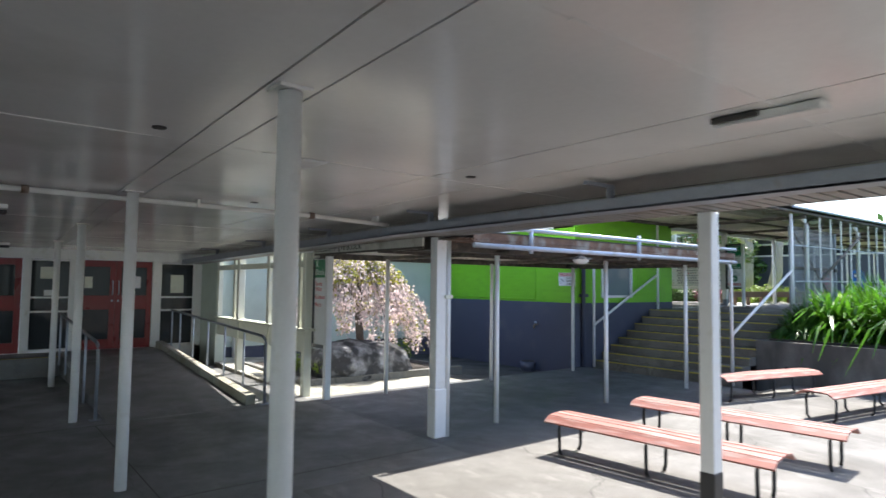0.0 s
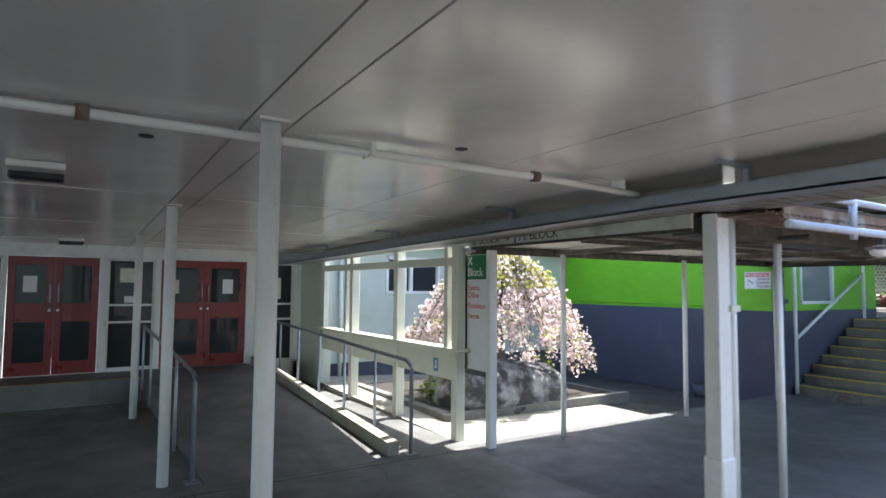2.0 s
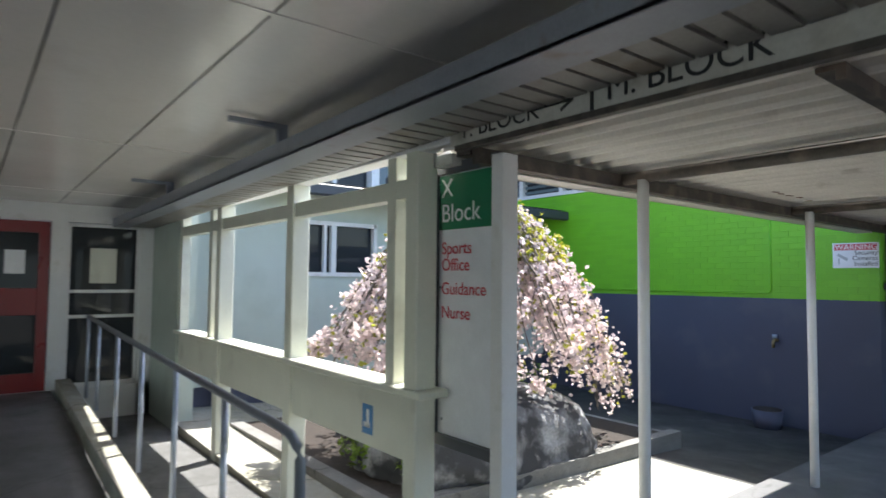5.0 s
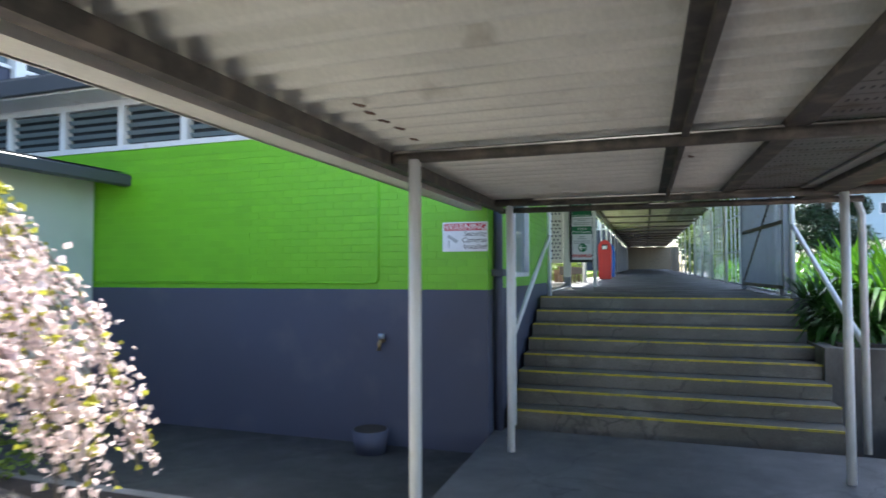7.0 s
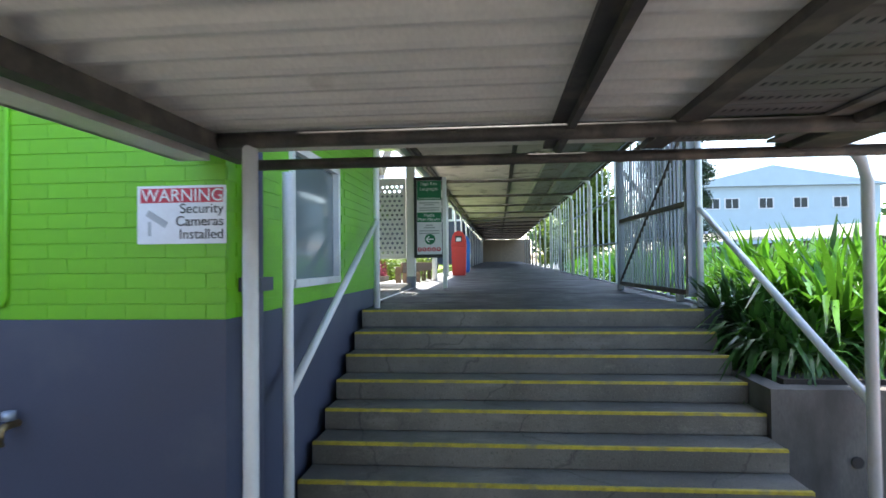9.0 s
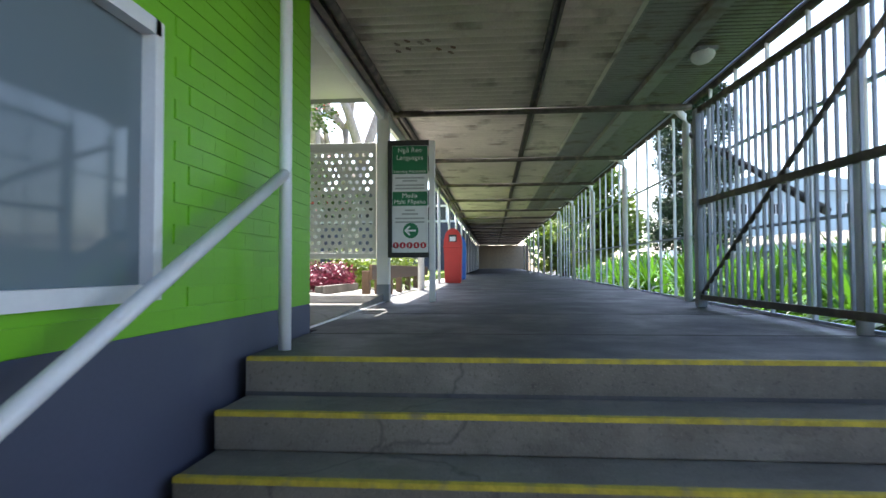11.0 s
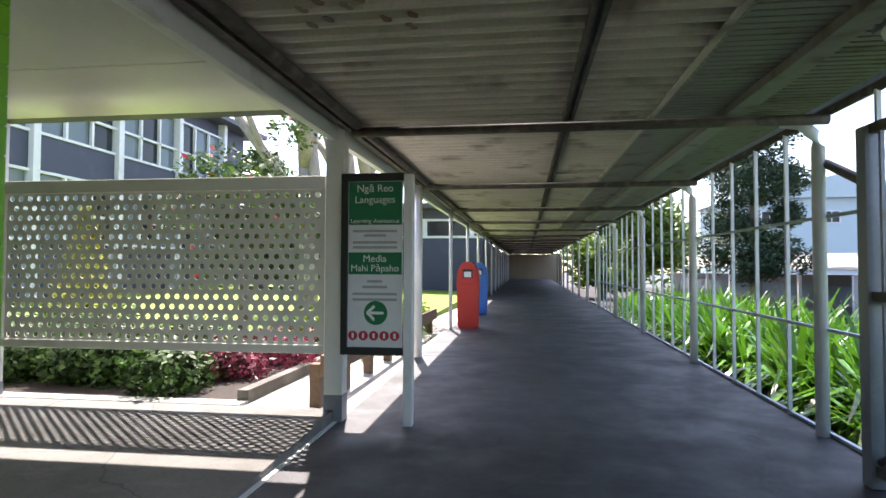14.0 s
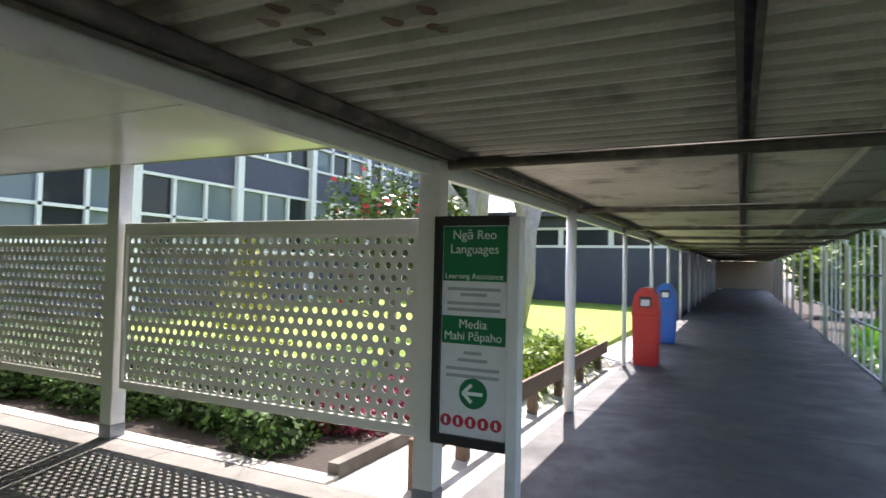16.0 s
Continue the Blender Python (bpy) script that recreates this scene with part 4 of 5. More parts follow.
part("pipe", tubes([(GX - 0.012, 10.72, 3.4), (GX - 0.012, 10.72, 1.68), (GX - 0.012, 10.74, 1.64), (GX - 0.012, 10.79, 1.625), (GX - 0.012, 16.0, 1.625)], r=0.014, seg=8), M["green"], cd)
tub = thing("planter_tub", (9.75, 10.65, -0.2), "small dark blue plastic tub beside the wall", "planter")
b = bmesh.new()
tube(b, ((9.78, 10.65, -0.22), (9.78, 10.65, 0.05)), 0.16, 20, 0.2)
part("tub", b, M["navy"], tub)
part("soil", tubes([(9.78, 10.65, 0.035), (9.78, 10.65, 0.056)], r=0.18, seg=16), M["soil"], tub)

# ---- ceiling fittings ----
cp = thing("ceiling_pipe", (0, 6.42, 2.78), "white painted pipe with rusty joints under the ceiling", "pipe")
part("pipe", tubes([(-12, 6.52, 2.79), (-1.2, 6.42, 2.775), (1.6, 6.377, 2.757), (2.66, 6.34, 2.715)], r=0.027, seg=12), M["ceiling"], cp)
for x in (-1.2, 1.6):
    part("joint", tubes([(x - 0.03, 6.42 if x < 0 else 6.376, 2.776 if x < 0 else 2.757), (x + 0.03, 6.42 if x < 0 else 6.376, 2.776 if x < 0 else 2.757)], r=0.038, seg=12), M["rust"], cp, "rusty joint")
for x in (-6, -3.6, 0.3, 2.5):
    part("clip", boxes((x - 0.015, x + 0.015, 6.34, 6.47, 2.74, 2.825)), M["ceiling"], cp)


def ceiling_light(x, y, w, l, slot):
    z = ceil_z(y)
    o = thing("ceiling_light", (x, y, z), "unlit white fluorescent fitting on the sheet ceiling", "ceiling light", "ceiling lights")
    part("body", boxes((x - w / 2, x + w / 2, y - l / 2, y + l / 2, z - 0.05, z - 0.002), bev=0.008), M["ceiling"], o)
    if slot:
        part("lamp_slot", boxes((x - w / 2 - 0.03, x - w / 2 - 0.004, y - l / 2 + l * (1 - slot), y + l / 2, z - 0.03, z - 0.003)), M["groove"], o, "dark slot")


ceiling_light(1.54, 1.15, 0.12, 0.52, 0.45)
x, y = 0.33, 3.88
solid("ceiling_patch", boxes((x - 0.1, x + 0.1, y - 0.16, y + 0.16, ceil_z(y) - 0.012, ceil_z(y) - 0.002), bev=0.003), M["white"], "white repair plate on the sheet ceiling", "plate", at=(x, y, ceil_z(y)))
ceiling_light(-1.42, 8.08, 0.34, 0.22, 0)
ceiling_light(-1.1, 14.2, 0.34, 0.22, 0)
for x, y in ((-1.42, 8.28), (-1.1, 14.4)):
    solid("sensor_box", boxes((x - 0.17, x + 0.17, y - 0.06, y + 0.06, ceil_z(y) - 0.09, ceil_z(y) - 0.002), bev=0.01), M["black"], "black box fitting on the ceiling beside a lamp", "fitting", "ceiling boxes", at=(x, y, ceil_z(y)))
for x, y in ((-0.76, 3.5), (1.6, 3.5), (0.83, 6.19), (-0.87, 6.9)):
    z = ceil_z(y)
    solid("ceiling_hole_cover", tubes([(x, y, z - 0.008), (x, y, z - 0.001)], r=0.04, seg=14), M["groove"], "small dark round cover on the white ceiling", "cover", "ceiling covers", at=(x, y, z))
for y in (0.4, 2.9, 5.4, 7.9, 10.4, 12.95):
    z = ceil_z(y)
    solid("beam_bracket", boxes((2.3, 2.66, y - 0.02, y + 0.02, z - 0.06, z - 0.03), (2.6, 2.66, y - 0.02, y + 0.02, z - 0.145, z - 0.06)), M["greysteel"], "grey steel bracket from ceiling to edge beam", "bracket", "beam brackets", at=(2.5, y, z))
for x, y, z in ((6.1, 6.0, 2.42), (15.9, 6.2, UZ + 0.06)):
    bl = thing("bulkhead_lamp", (x, y, z), "oval clear bulkhead lamp, unlit, under the roof", "lamp", "bulkhead lamps")
    b = bmesh.new()
    bmesh.ops.create_uvsphere(b, u_segments=16, v_segments=8, radius=1)
    bmesh.ops.scale(b, vec=(0.16, 0.1, 0.07), verts=b.verts)
    bmesh.ops.translate(b, vec=(x, y, z - 0.04), verts=b.verts)
    part("diffuser", b, M["signwhite"], bl)
    part("base", boxes((x - 0.15, x + 0.15, y - 0.09, y + 0.09, z - 0.03, z), (x - 0.03, x + 0.03, y - 0.03, y + 0.03, z, z + (0.13 if z < 3 else 0.01))), M["greysteel"], bl)

# ---- benches in the yard ----
M["slat"] = material("painted_red_slat", (0.25, 0.085, 0.062), 0.6, var=0.35, scale=5, bump=0.15, stain=(0.34, 0.21, 0.18), stain_at=0.57, stain_scale=4, per_object=0.15, stretch=(6, 0.7, 6))


def bench(name="bench"):
    o = thing(name, (0, 0, 0), "red slatted bench on black steel tube legs in the sunny yard", "bench", "benches in the yard")
    for i, (x, z, tilt) in enumerate(((-0.235, 0.395, 35), (-0.13, 0.43, 6), (0.0, 0.435, 0), (0.13, 0.43, -6), (0.235, 0.395, -35))):
        b = boxes((-0.055, 0.055, -1.25, 1.25, -0.012, 0.012), bev=0.005)
        bmesh.ops.rotate(b, verts=b.verts, cent=(0, 0, 0), matrix=Matrix.Rotation(radians(-tilt), 3, "Y"))
        bmesh.ops.translate(b, verts=b.verts, vec=(x, 0, z))
        part("slat", b, M["slat"], o)
    for y in (-1.08, 0.0, 1.08):
        pts = [(-0.17, y, 0.0), (-0.21, y, 0.05), (-0.22, y, 0.3), (-0.19, y, 0.385), (-0.12, y, 0.41), (0.12, y, 0.41), (0.19, y, 0.385), (0.22, y, 0.3), (0.21, y, 0.05), (0.17, y, 0.0)]
        part("leg_frame", tubes(pts, r=0.019), M["black"], o, "black bent tube leg frame")
    return o


b1 = bench()
b1.matrix_basis = pose(4.22, 3.5, 0, 0, 0, 5)
copy_thing(b1, pose(5.92, 3.5, 0, 0, 0, 5))
copy_thing(b1, pose(9.95, 4.92, 0, 0, 0, 76))
copy_thing(b1, pose(9.65, 3.32, 0, 0, 0, 81))

# ---- perforated screens ----
def perforated(y0, y1, z0, z1, x, cols, rows):
    """Steel panel with staggered round holes, x thick by 6 mm."""
    verts, faces = [], []
    cw, ch = (y1 - y0) / cols, (z1 - z0) / rows
    ring = [(math.cos(2 * math.pi * k / 8), math.sin(2 * math.pi * k / 8)) for k in range(8)]
    sq = [(1, 0), (1, 1), (0, 1), (-1, 1), (-1, 0), (-1, -1), (0, -1), (1, -1)]
    rad = 0.295 * min(cw, ch)
    for r in range(rows):
        n = cols if r % 2 == 0 else cols - 1
        for c_ in range(n):
            cy = y0 + (c_ + 0.5 + (0.5 if r % 2 else 0)) * cw
            cz = z0 + (r + 0.5) * ch
            o = len(verts)
            for xx in (x + 0.004, x + 0.008):
                verts += [(xx, cy + a * cw / 2, cz + e * ch / 2) for a, e in sq]
                verts += [(xx, cy + a * rad, cz + e * rad) for a, e in ring]
            for k in range(8):
                j = (k + 1) % 8
                faces += [(o + k, o + j, o + 8 + j, o + 8 + k), (o + 16 + k, o + 24 + k, o + 24 + j, o + 16 + j), (o + 8 + k, o + 8 + j, o + 24 + j, o + 24 + k)]
        if r % 2:
            o = len(verts)
            for ya, yb in ((y0, y0 + cw / 2), (y1 - cw / 2, y1)):
                o = len(verts)
                for xx in (x + 0.004, x + 0.008):
                    verts += [(xx, ya, cz - ch / 2), (xx, yb, cz - ch / 2), (xx, yb, cz + ch / 2), (xx, ya, cz + ch / 2)]
                faces += [(o, o + 1, o + 2, o + 3), (o + 4, o + 7, o + 6, o + 5)]
    me = bpy.data.meshes.new("perforated_sheet")
    me.from_pydata(verts, [], faces)
    me.update()
    bm = bmesh.new()
    bm.from_mesh(me)
    bmesh.ops.remove_doubles(bm, verts=bm.verts, dist=0.0004)
    bm.to_mesh(me)
    bm.free()
    return me


M["screen"] = material("screen_paint", (0.73, 0.72, 0.67), 0.5, var=0.05, scale=4, bump=0.04, stain=(0.5, 0.49, 0.44), stain_at=0.68)
SX = 17.68
for i, (ya, yb) in enumerate(((9.57, 12.53), (12.75, 15.71), (15.93, 18.89))):
    s = thing("perforated_screen", (SX, (ya + yb) / 2, LAND), "off-white steel privacy screen with rows of round holes", "screen", "perforated screens")
    me = perforated(ya + 0.03, yb - 0.03, 2.0, 3.27, SX - 0.006, 33, 15)
    me.transform(Matrix.Translation(-Vector(s.location)))
    me.materials.append(M["screen"])
    o = new("perforated_sheet", me)
    o.parent = s
    part("top_rail", boxes((SX - 0.03, SX + 0.03, ya, yb, 3.27, 3.38), bev=0.004), M["screen"], s)
    part("bottom_rail", boxes((SX - 0.03, SX + 0.03, ya, yb, 1.93, 2.0), bev=0.004), M["screen"], s)
    part("side_rail", boxes((SX - 0.03, SX + 0.03, ya, ya + 0.03, 2.0, 3.27)), M["screen"], s)
    part("side_rail", boxes((SX - 0.03, SX + 0.03, yb - 0.03, yb, 2.0, 3.27)), M["screen"], s)
for y in (9.48, 12.64, 15.82, 18.98):
    p = thing("screen_post", (SX, y, LAND), "cream timber post with a dark shoe between the screens", "post", "screen posts")
    part("shaft", boxes((SX - 0.07, SX + 0.07, y - 0.075, y + 0.075, LAND + 0.25, 3.92), bev=0.005), M["screen"], p)
    part("shoe", boxes((SX - 0.072, SX + 0.072, y - 0.077, y + 0.077, LAND - 0.01, LAND + 0.25)), M["greysteel"], p, "dark steel shoe")

# ---- litter bins ----
M["binred"] = plain("bin_red", (0.6, 0.025, 0.02), 0.35)
M["binblue"] = plain("bin_blue", (0.01, 0.13, 0.5), 0.35)


def litter_bin(x, y, mat, word):
    o = thing("litter_bin", (x, y, LAND), "tall %s plastic litter bin with a domed hood" % word, "bin", "litter bins")
    prof = [(-0.18, 0), (-0.2, 0.06), (-0.22, 0.9), (-0.215, 1.05), (-0.18, 1.2), (-0.12, 1.29), (-0.05, 1.33)]
    prof = prof + [(-a, z) for a, z in reversed(prof)]
    b = bmesh.new()
    rings = []
    for dx in (-0.2, 0.2):
        rings.append([b.verts.new((x + dx, y + a, LAND + z)) for a, z in prof])
    n = len(prof)
    for i in range(n):
        b.faces.new((rings[0][i], rings[0][(i + 1) % n], rings[1][(i + 1) % n], rings[1][i]))
    b.faces.new(rings[0])
    b.faces.new(rings[1])
    bmesh.ops.bevel(b, geom=[e for e in b.edges if abs(e.verts[0].co.x - e.verts[1].co.x) < 1e-4], offset=0.025, segments=2, affect="EDGES")
    part("body", b, mat, o)
    part("mouth", boxes((x - 0.206, x - 0.199, y - 0.1, y + 0.1, LAND + 1.0, LAND + 1.18), bev=0.003), M["black"], o, "dark mouth")
    part("label_plate", boxes((x - 0.209, x - 0.206, y - 0.07, y + 0.07, LAND + 1.02, LAND + 1.13)), M["signwhite"], o)
    part("rim", boxes((x - 0.21, x + 0.21, y - 0.228, y + 0.228, LAND + 0.86, LAND + 0.9), bev=0.008), mat, o)
    return o


bins = [litter_bin(25.1, 9.1, M["binred"], "red"), litter_bin(28.6, 9.15, M["binblue"], "blue")]

# posts on the garden side of the walk
for i, x in enumerate((21.1, 24.75, 28.2, 31.65, 35.4, 39, 42.6, 46.2, 49.8, 53.4, 57, 60.6, 64.2)):
    thick = 0.06 if i == 0 else 0.036
    p = thing("walk_post", (x, 9.42, LAND), "white painted post on the garden side of the walk", "post", "garden side posts")
    part("shaft", tubes([(x, 9.42, LAND - 0.1), (x, 9.42, UZ)], r=thick, seg=14), M["white"], p)
    hooked.append(p)

# the upper walk and all that stands on it climb gently along its length
for top in [upper_walk, joint_strip, *walk_joints, uc, fence, *hooked, *bins]:
    for ob in [top, *top.children_recursive]:
        if ob.type == "MESH":
            at = base_of(ob)
            for v in ob.data.vertices:
                v.co.z += 0.0085 * max(0.0, v.co.x + at.x - 13.2)

# drain hole in the retaining wall, notices on the doors
solid("drain_hole", tubes([(11.735, 5.25, 0.32), (11.76, 5.25, 0.32)], r=0.045, seg=14), M["black"], "dark round drain pipe in the retaining wall", "drain", at=(11.74, 5.25, 0.32))
for x, z, w, h, lab in ((-1.65, 1.95, 0.2, 0.28, "white paper notice taped to the red door glass"), (0.62, 1.92, 0.16, 0.26, "pale pink paper notice taped to the door glass"),
                        (1.6, 1.93, 0.2, 0.28, "white paper notice taped to the red door glass"), (-0.12, 2.12, 0.36, 0.26, "pale printed notice on the side window"),
                        (-0.1, 1.68, 0.24, 0.12, "white and red notice on the side window"), (2.52, 1.9, 0.3, 0.44, "pale green poster on the side window")):
    n_ = solid("paper_notice", boxes((x - w / 2, x + w / 2, WY + 0.05, WY + 0.054, z - h / 2, z + h / 2)), M["signwhite"] if "white" in lab else M["cream"], lab, "notice", "door notices", at=(x, WY + 0.05, z))

# ---- plants ----
M["strap"] = leafy("strap_leaf", (0.075, 0.2, 0.014), 0.24, 0.32, 0.6)
M["strapdark"] = leafy("strap_leaf_dark", (0.045, 0.12, 0.02), 0.4, 0.2)
M["blossom"] = leafy("pink_white_blossom", (0.8, 0.68, 0.67), 0.6, 0.3, 0.3)
M["newleaf"] = leafy("young_leaf", (0.38, 0.38, 0.05), 0.5, 0.4)
M["leaf"] = leafy("shrub_leaf", (0.045, 0.1, 0.018), 0.6, 0.25, 0.7)
M["leafbright"] = leafy("light_leaf", (0.16, 0.24, 0.03), 0.5, 0.35)
M["magenta"] = leafy("magenta_leaf", (0.2, 0.032, 0.06), 0.45, 0.25, 0.6)
M["conifer"] = leafy("conifer_leaf", (0.02, 0.05, 0.014), 0.6, 0.1)
M["bark"] = material("bark", (0.17, 0.14, 0.115), 0.9, var=0.4, scale=8, bump=0.8, grain=60, stretch=(4, 4, 0.8))
M["palebark"] = material("pale_bark", (0.34, 0.3, 0.26), 0.85, var=0.3, scale=6, bump=0.5, stretch=(3, 3, 0.8))
# dark blotches put the tree's dappled shade into the rock colour
M["rock"] = material("dapple_shaded_rock", (0.28, 0.28, 0.29), 0.85, var=0.6, scale=5, bump=1.0, grain=40, stain=(0.045, 0.045, 0.048), stain_at=0.45, stain_scale=4)
rng = random.Random(4)


def blades(bm, x, y, z, n, length, wide, spread=1.2):
    for _ in range(n):
        a = rng.uniform(0, 2 * math.pi)
        lean = rng.uniform(0.28, 1.1) * spread
        L = length * rng.uniform(0.6, 1.1)
        w = wide * rng.uniform(0.7, 1.2)
        d = Vector((math.cos(a), math.sin(a), 0))
        s = Vector((-d.y, d.x, 0)) * w / 2
        p0 = Vector((x, y, z)) + d * 0.06
        prev = None
        for k, t in enumerate((0, 0.25, 0.5, 0.75, 1.0)):
            out = L * lean * (0.22 * t + 0.5 * t * t)
            up = L * (0.95 * t - 0.78 * lean * lean * t * t * t)
            q = p0 + d * out + Vector((0, 0, up))
            ww = (0.6, 0.95, 1.0, 0.75, 0.06)[k]
            cur = (bm.verts.new(q - s * ww), bm.verts.new(q + s * ww))
            if prev:
                f = bm.faces.new((prev[0], prev[1], cur[1], cur[0]))
                f.smooth = True
            prev = cur


def scatter_leaves(bm, spots, n, size, flat=False):
    """n small leaf quads round each (centre, radius)."""
    for c, rad in spots:
        for _ in range(n):
            v = Vector((rng.gauss(0, 1), rng.gauss(0, 1), rng.gauss(0, 1))).normalized()
            p = Vector(c) + Vector((v.x * rad[0], v.y * rad[1], v.z * rad[2])) * rng.uniform(0.55, 1.05)
            t = Vector((rng.uniform(-1, 1), rng.uniform(-1, 1), rng.uniform(-0.6, 0.6))).normalized()
            u = t.cross(v + Vector((0.01, 0.2, 0.3))).normalized()
            s = size * rng.uniform(0.6, 1.3)
            vs = [bm.verts.new(p + q) for q in (-t * s, u * s * 0.5, t * s, -u * s * 0.5)]
            bm.faces.new(vs)


def plant_bed(name, x0, x1, y0, y1, z, step, n, length, mat, label):
    bm = bmesh.new()
    x = x0
    while x < x1:
        y = y0
        while y < y1:
            blades(bm, x + rng.uniform(-0.2, 0.2), y + rng.uniform(-0.2, 0.2), z, n, length * rng.uniform(0.8, 1.15), 0.078)
            y += step
        x += step
    me = bpy.data.meshes.new(name)
    bm.to_mesh(me)
    bm.free()
    me.materials.append(mat)
    return tagged(new(name, me), label, "plants", "", "stuff")


plant_bed("strap_leaved_plants", 12.75, 15.8, 1.2, 4.95, 0.88, 0.4, 66, 1.5, M["strap"], "dense bright green strap-leaved plants behind the retaining wall")
plant_bed("strap_leaved_border", 16.0, 34.0, 2.6, 5.0, 0.88, 0.5, 44, 1.5, M["strap"], "long border of glossy green strap-leaved plants beside the fence")

edge_plants = bmesh.new()
for _ in range(46):
    ex = rng.uniform(12.25, 13.6)
    blades(edge_plants, ex, rng.uniform(5.1, 5.5), 0.87, 30, rng.uniform(0.45, 0.7) + 0.5 * (ex - 12.25) / 1.35, 0.055, 1.3)
me = bpy.data.meshes.new("edge_plants")
edge_plants.to_mesh(me)
edge_plants.free()
me.materials.append(M["strapdark"])
tagged(new("edge_plants", me), "low dark strap-leaved plants spilling beside the steps", "plants", "", "stuff")

# thin grass strip on the wall top in front of the plants
b = bmesh.new()
for _ in range(2600):
    gx, gy = rng.uniform(11.97, 12.75), rng.uniform(-2.0, 5.6)
    h_, a_ = rng.uniform(0.02, 0.07), rng.uniform(0, math.pi)
    q = Vector((math.cos(a_), math.sin(a_), 0)) * 0.006
    p = Vector((gx, gy, 0.898))
    tip = p + Vector((rng.uniform(-0.03, 0.03), rng.uniform(-0.03, 0.03), h_))
    b.faces.new([b.verts.new(p - q), b.verts.new(p + q), b.verts.new(tip)])
solid("grass_strip", b, M["leafbright"], "thin dry grass along the top of the retaining wall", "grass", kind="stuff")

# weeping cherry in the courtyard
TX, TY = 5.45, 11.75
tree = thing("weeping_cherry", (TX, TY, 0), "weeping cherry tree in pink blossom with hanging branches", "tree")
b = bmesh.new()
tube(b, [(TX, TY, -0.05), (TX + 0.05, TY, 0.6), (TX - 0.02, TY + 0.03, 1.3), (TX + 0.02, TY, 1.95)], 0.11, 12, 0.06)
part("trunk", b, M["bark"], tree)
limb, flower, green_ = bmesh.new(), bmesh.new(), bmesh.new()
for i in range(175):
    a = 2 * math.pi * i / 175 * 7 + rng.uniform(-0.2, 0.2)
    reach = rng.uniform(0.12, 1.0) ** 0.75 * (1.6 if math.cos(a) > 0 else 1.85)
    d = Vector((math.cos(a), math.sin(a) * 0.75, 0))
    crest = 2.48 + rng.uniform(-0.16, 0.1)
    bend = min(crest - 0.02, 2.36 - max(0.0, reach - 0.6) / 0.9 + rng.uniform(-0.15, 0.15))
    low = min(bend, max(0.5 if reach > 1.05 and d.x > 0.4 else rng.uniform(0.9, 1.3), bend - (rng.uniform(0.9, 1.7) if reach > 1.05 and d.x > 0.4 else rng.uniform(0.15, 1.0))))
    pts = []
    for k in range(11):
        if k <= 6:
            t = k / 6
            q = Vector((0, 0, 1.9 + (crest - 1.9) * min(1, t * 4) if t < 0.25 else crest - (crest - bend) * ((t - 0.25) / 0.75) ** 1.4)) + d * reach * t ** 0.9
        else:
            t = (k - 6) / 4
            q = Vector((0, 0, bend - (bend - low) * t)) + d * (reach + (0.3 if d.x > 0.4 else 0.08) * t)
        pts.append(Vector((TX, TY, 0)) + q + Vector((rng.uniform(-0.04, 0.04), rng.uniform(-0.04, 0.04), 0)))
    tube(limb, pts, 0.014, 4, 0.003)
    dense = rng.choice((4, 12, 26, 40))
    for q, r_ in zip(pts[2:], pts[3:]):
        for _ in range(int(dense * rng.choice((0.15, 0.6, 1.2, 1.8)))):
            p = q.lerp(r_, rng.random()) + Vector((rng.gauss(0, 0.05), rng.gauss(0, 0.05), rng.gauss(0, 0.05)))
            s = rng.uniform(0.012, 0.036)
            tgt = green_ if rng.random() < (0.55 if p.z > 1.95 else 0.12) else flower
            for _k in range(2):
                u = Vector((rng.uniform(-1, 1), rng.uniform(-1, 1), rng.uniform(-1, 1))).normalized()
                v = u.cross(Vector((rng.uniform(-1, 1), rng.uniform(-1, 1), rng.uniform(-1, 1)))).normalized()
                c_ = p + u * s * 0.4
                vs = [tgt.verts.new(c_ + o_) for o_ in (-u * s, v * s * 0.8, u * s, -v * s * 0.8)]
                tgt.faces.new(vs)


def raw_part(name, bm, mat, parent, label=""):
    bmesh.ops.translate(bm, verts=bm.verts, vec=-base_of(parent))
    me = bpy.data.meshes.new(name)
    bm.to_mesh(me)
    bm.free()
    me.materials.append(mat)
    o = new(name, me)
    o.parent = parent
    return tagged(o, label)


tagged(raw_part("branch_mass", limb, M["bark"], tree), kind="stuff")
tagged(raw_part("blossom", flower, M["blossom"], tree, "pale pink blossom"), kind="stuff")
tagged(raw_part("young_leaves", green_, M["newleaf"], tree, "yellow green young leaves"), kind="stuff")

# rock mound in a kerbed bed
b = bmesh.new()
bmesh.ops.create_icosphere(b, subdivisions=5, radius=1)
for v in b.verts:
    p = v.co.copy()
    k = 1 + 0.12 * noise.noise(p * 1.5) + 0.07 * noise.noise(p * 4) + 0.035 * noise.noise(p * 11)
    k /= (abs(p.x) ** 3 + abs(p.y) ** 3 + abs(p.z) ** 3) ** (1 / 3)
    v.co = Vector((p.x * 1.25 * k, p.y * 0.82 * k, max(p.z, -0.25) * (0.66 - 0.1 * p.x) * k))
for f in b.faces:
    f.smooth = True
bmesh.ops.translate(b, verts=b.verts, vec=(5.25, 11.45, 0.05))
solid("boulder", b, M["rock"], "large grey boulder with the cherry tree's dappled shade in its colour", "rock", at=(5.1, 11.5, 0))
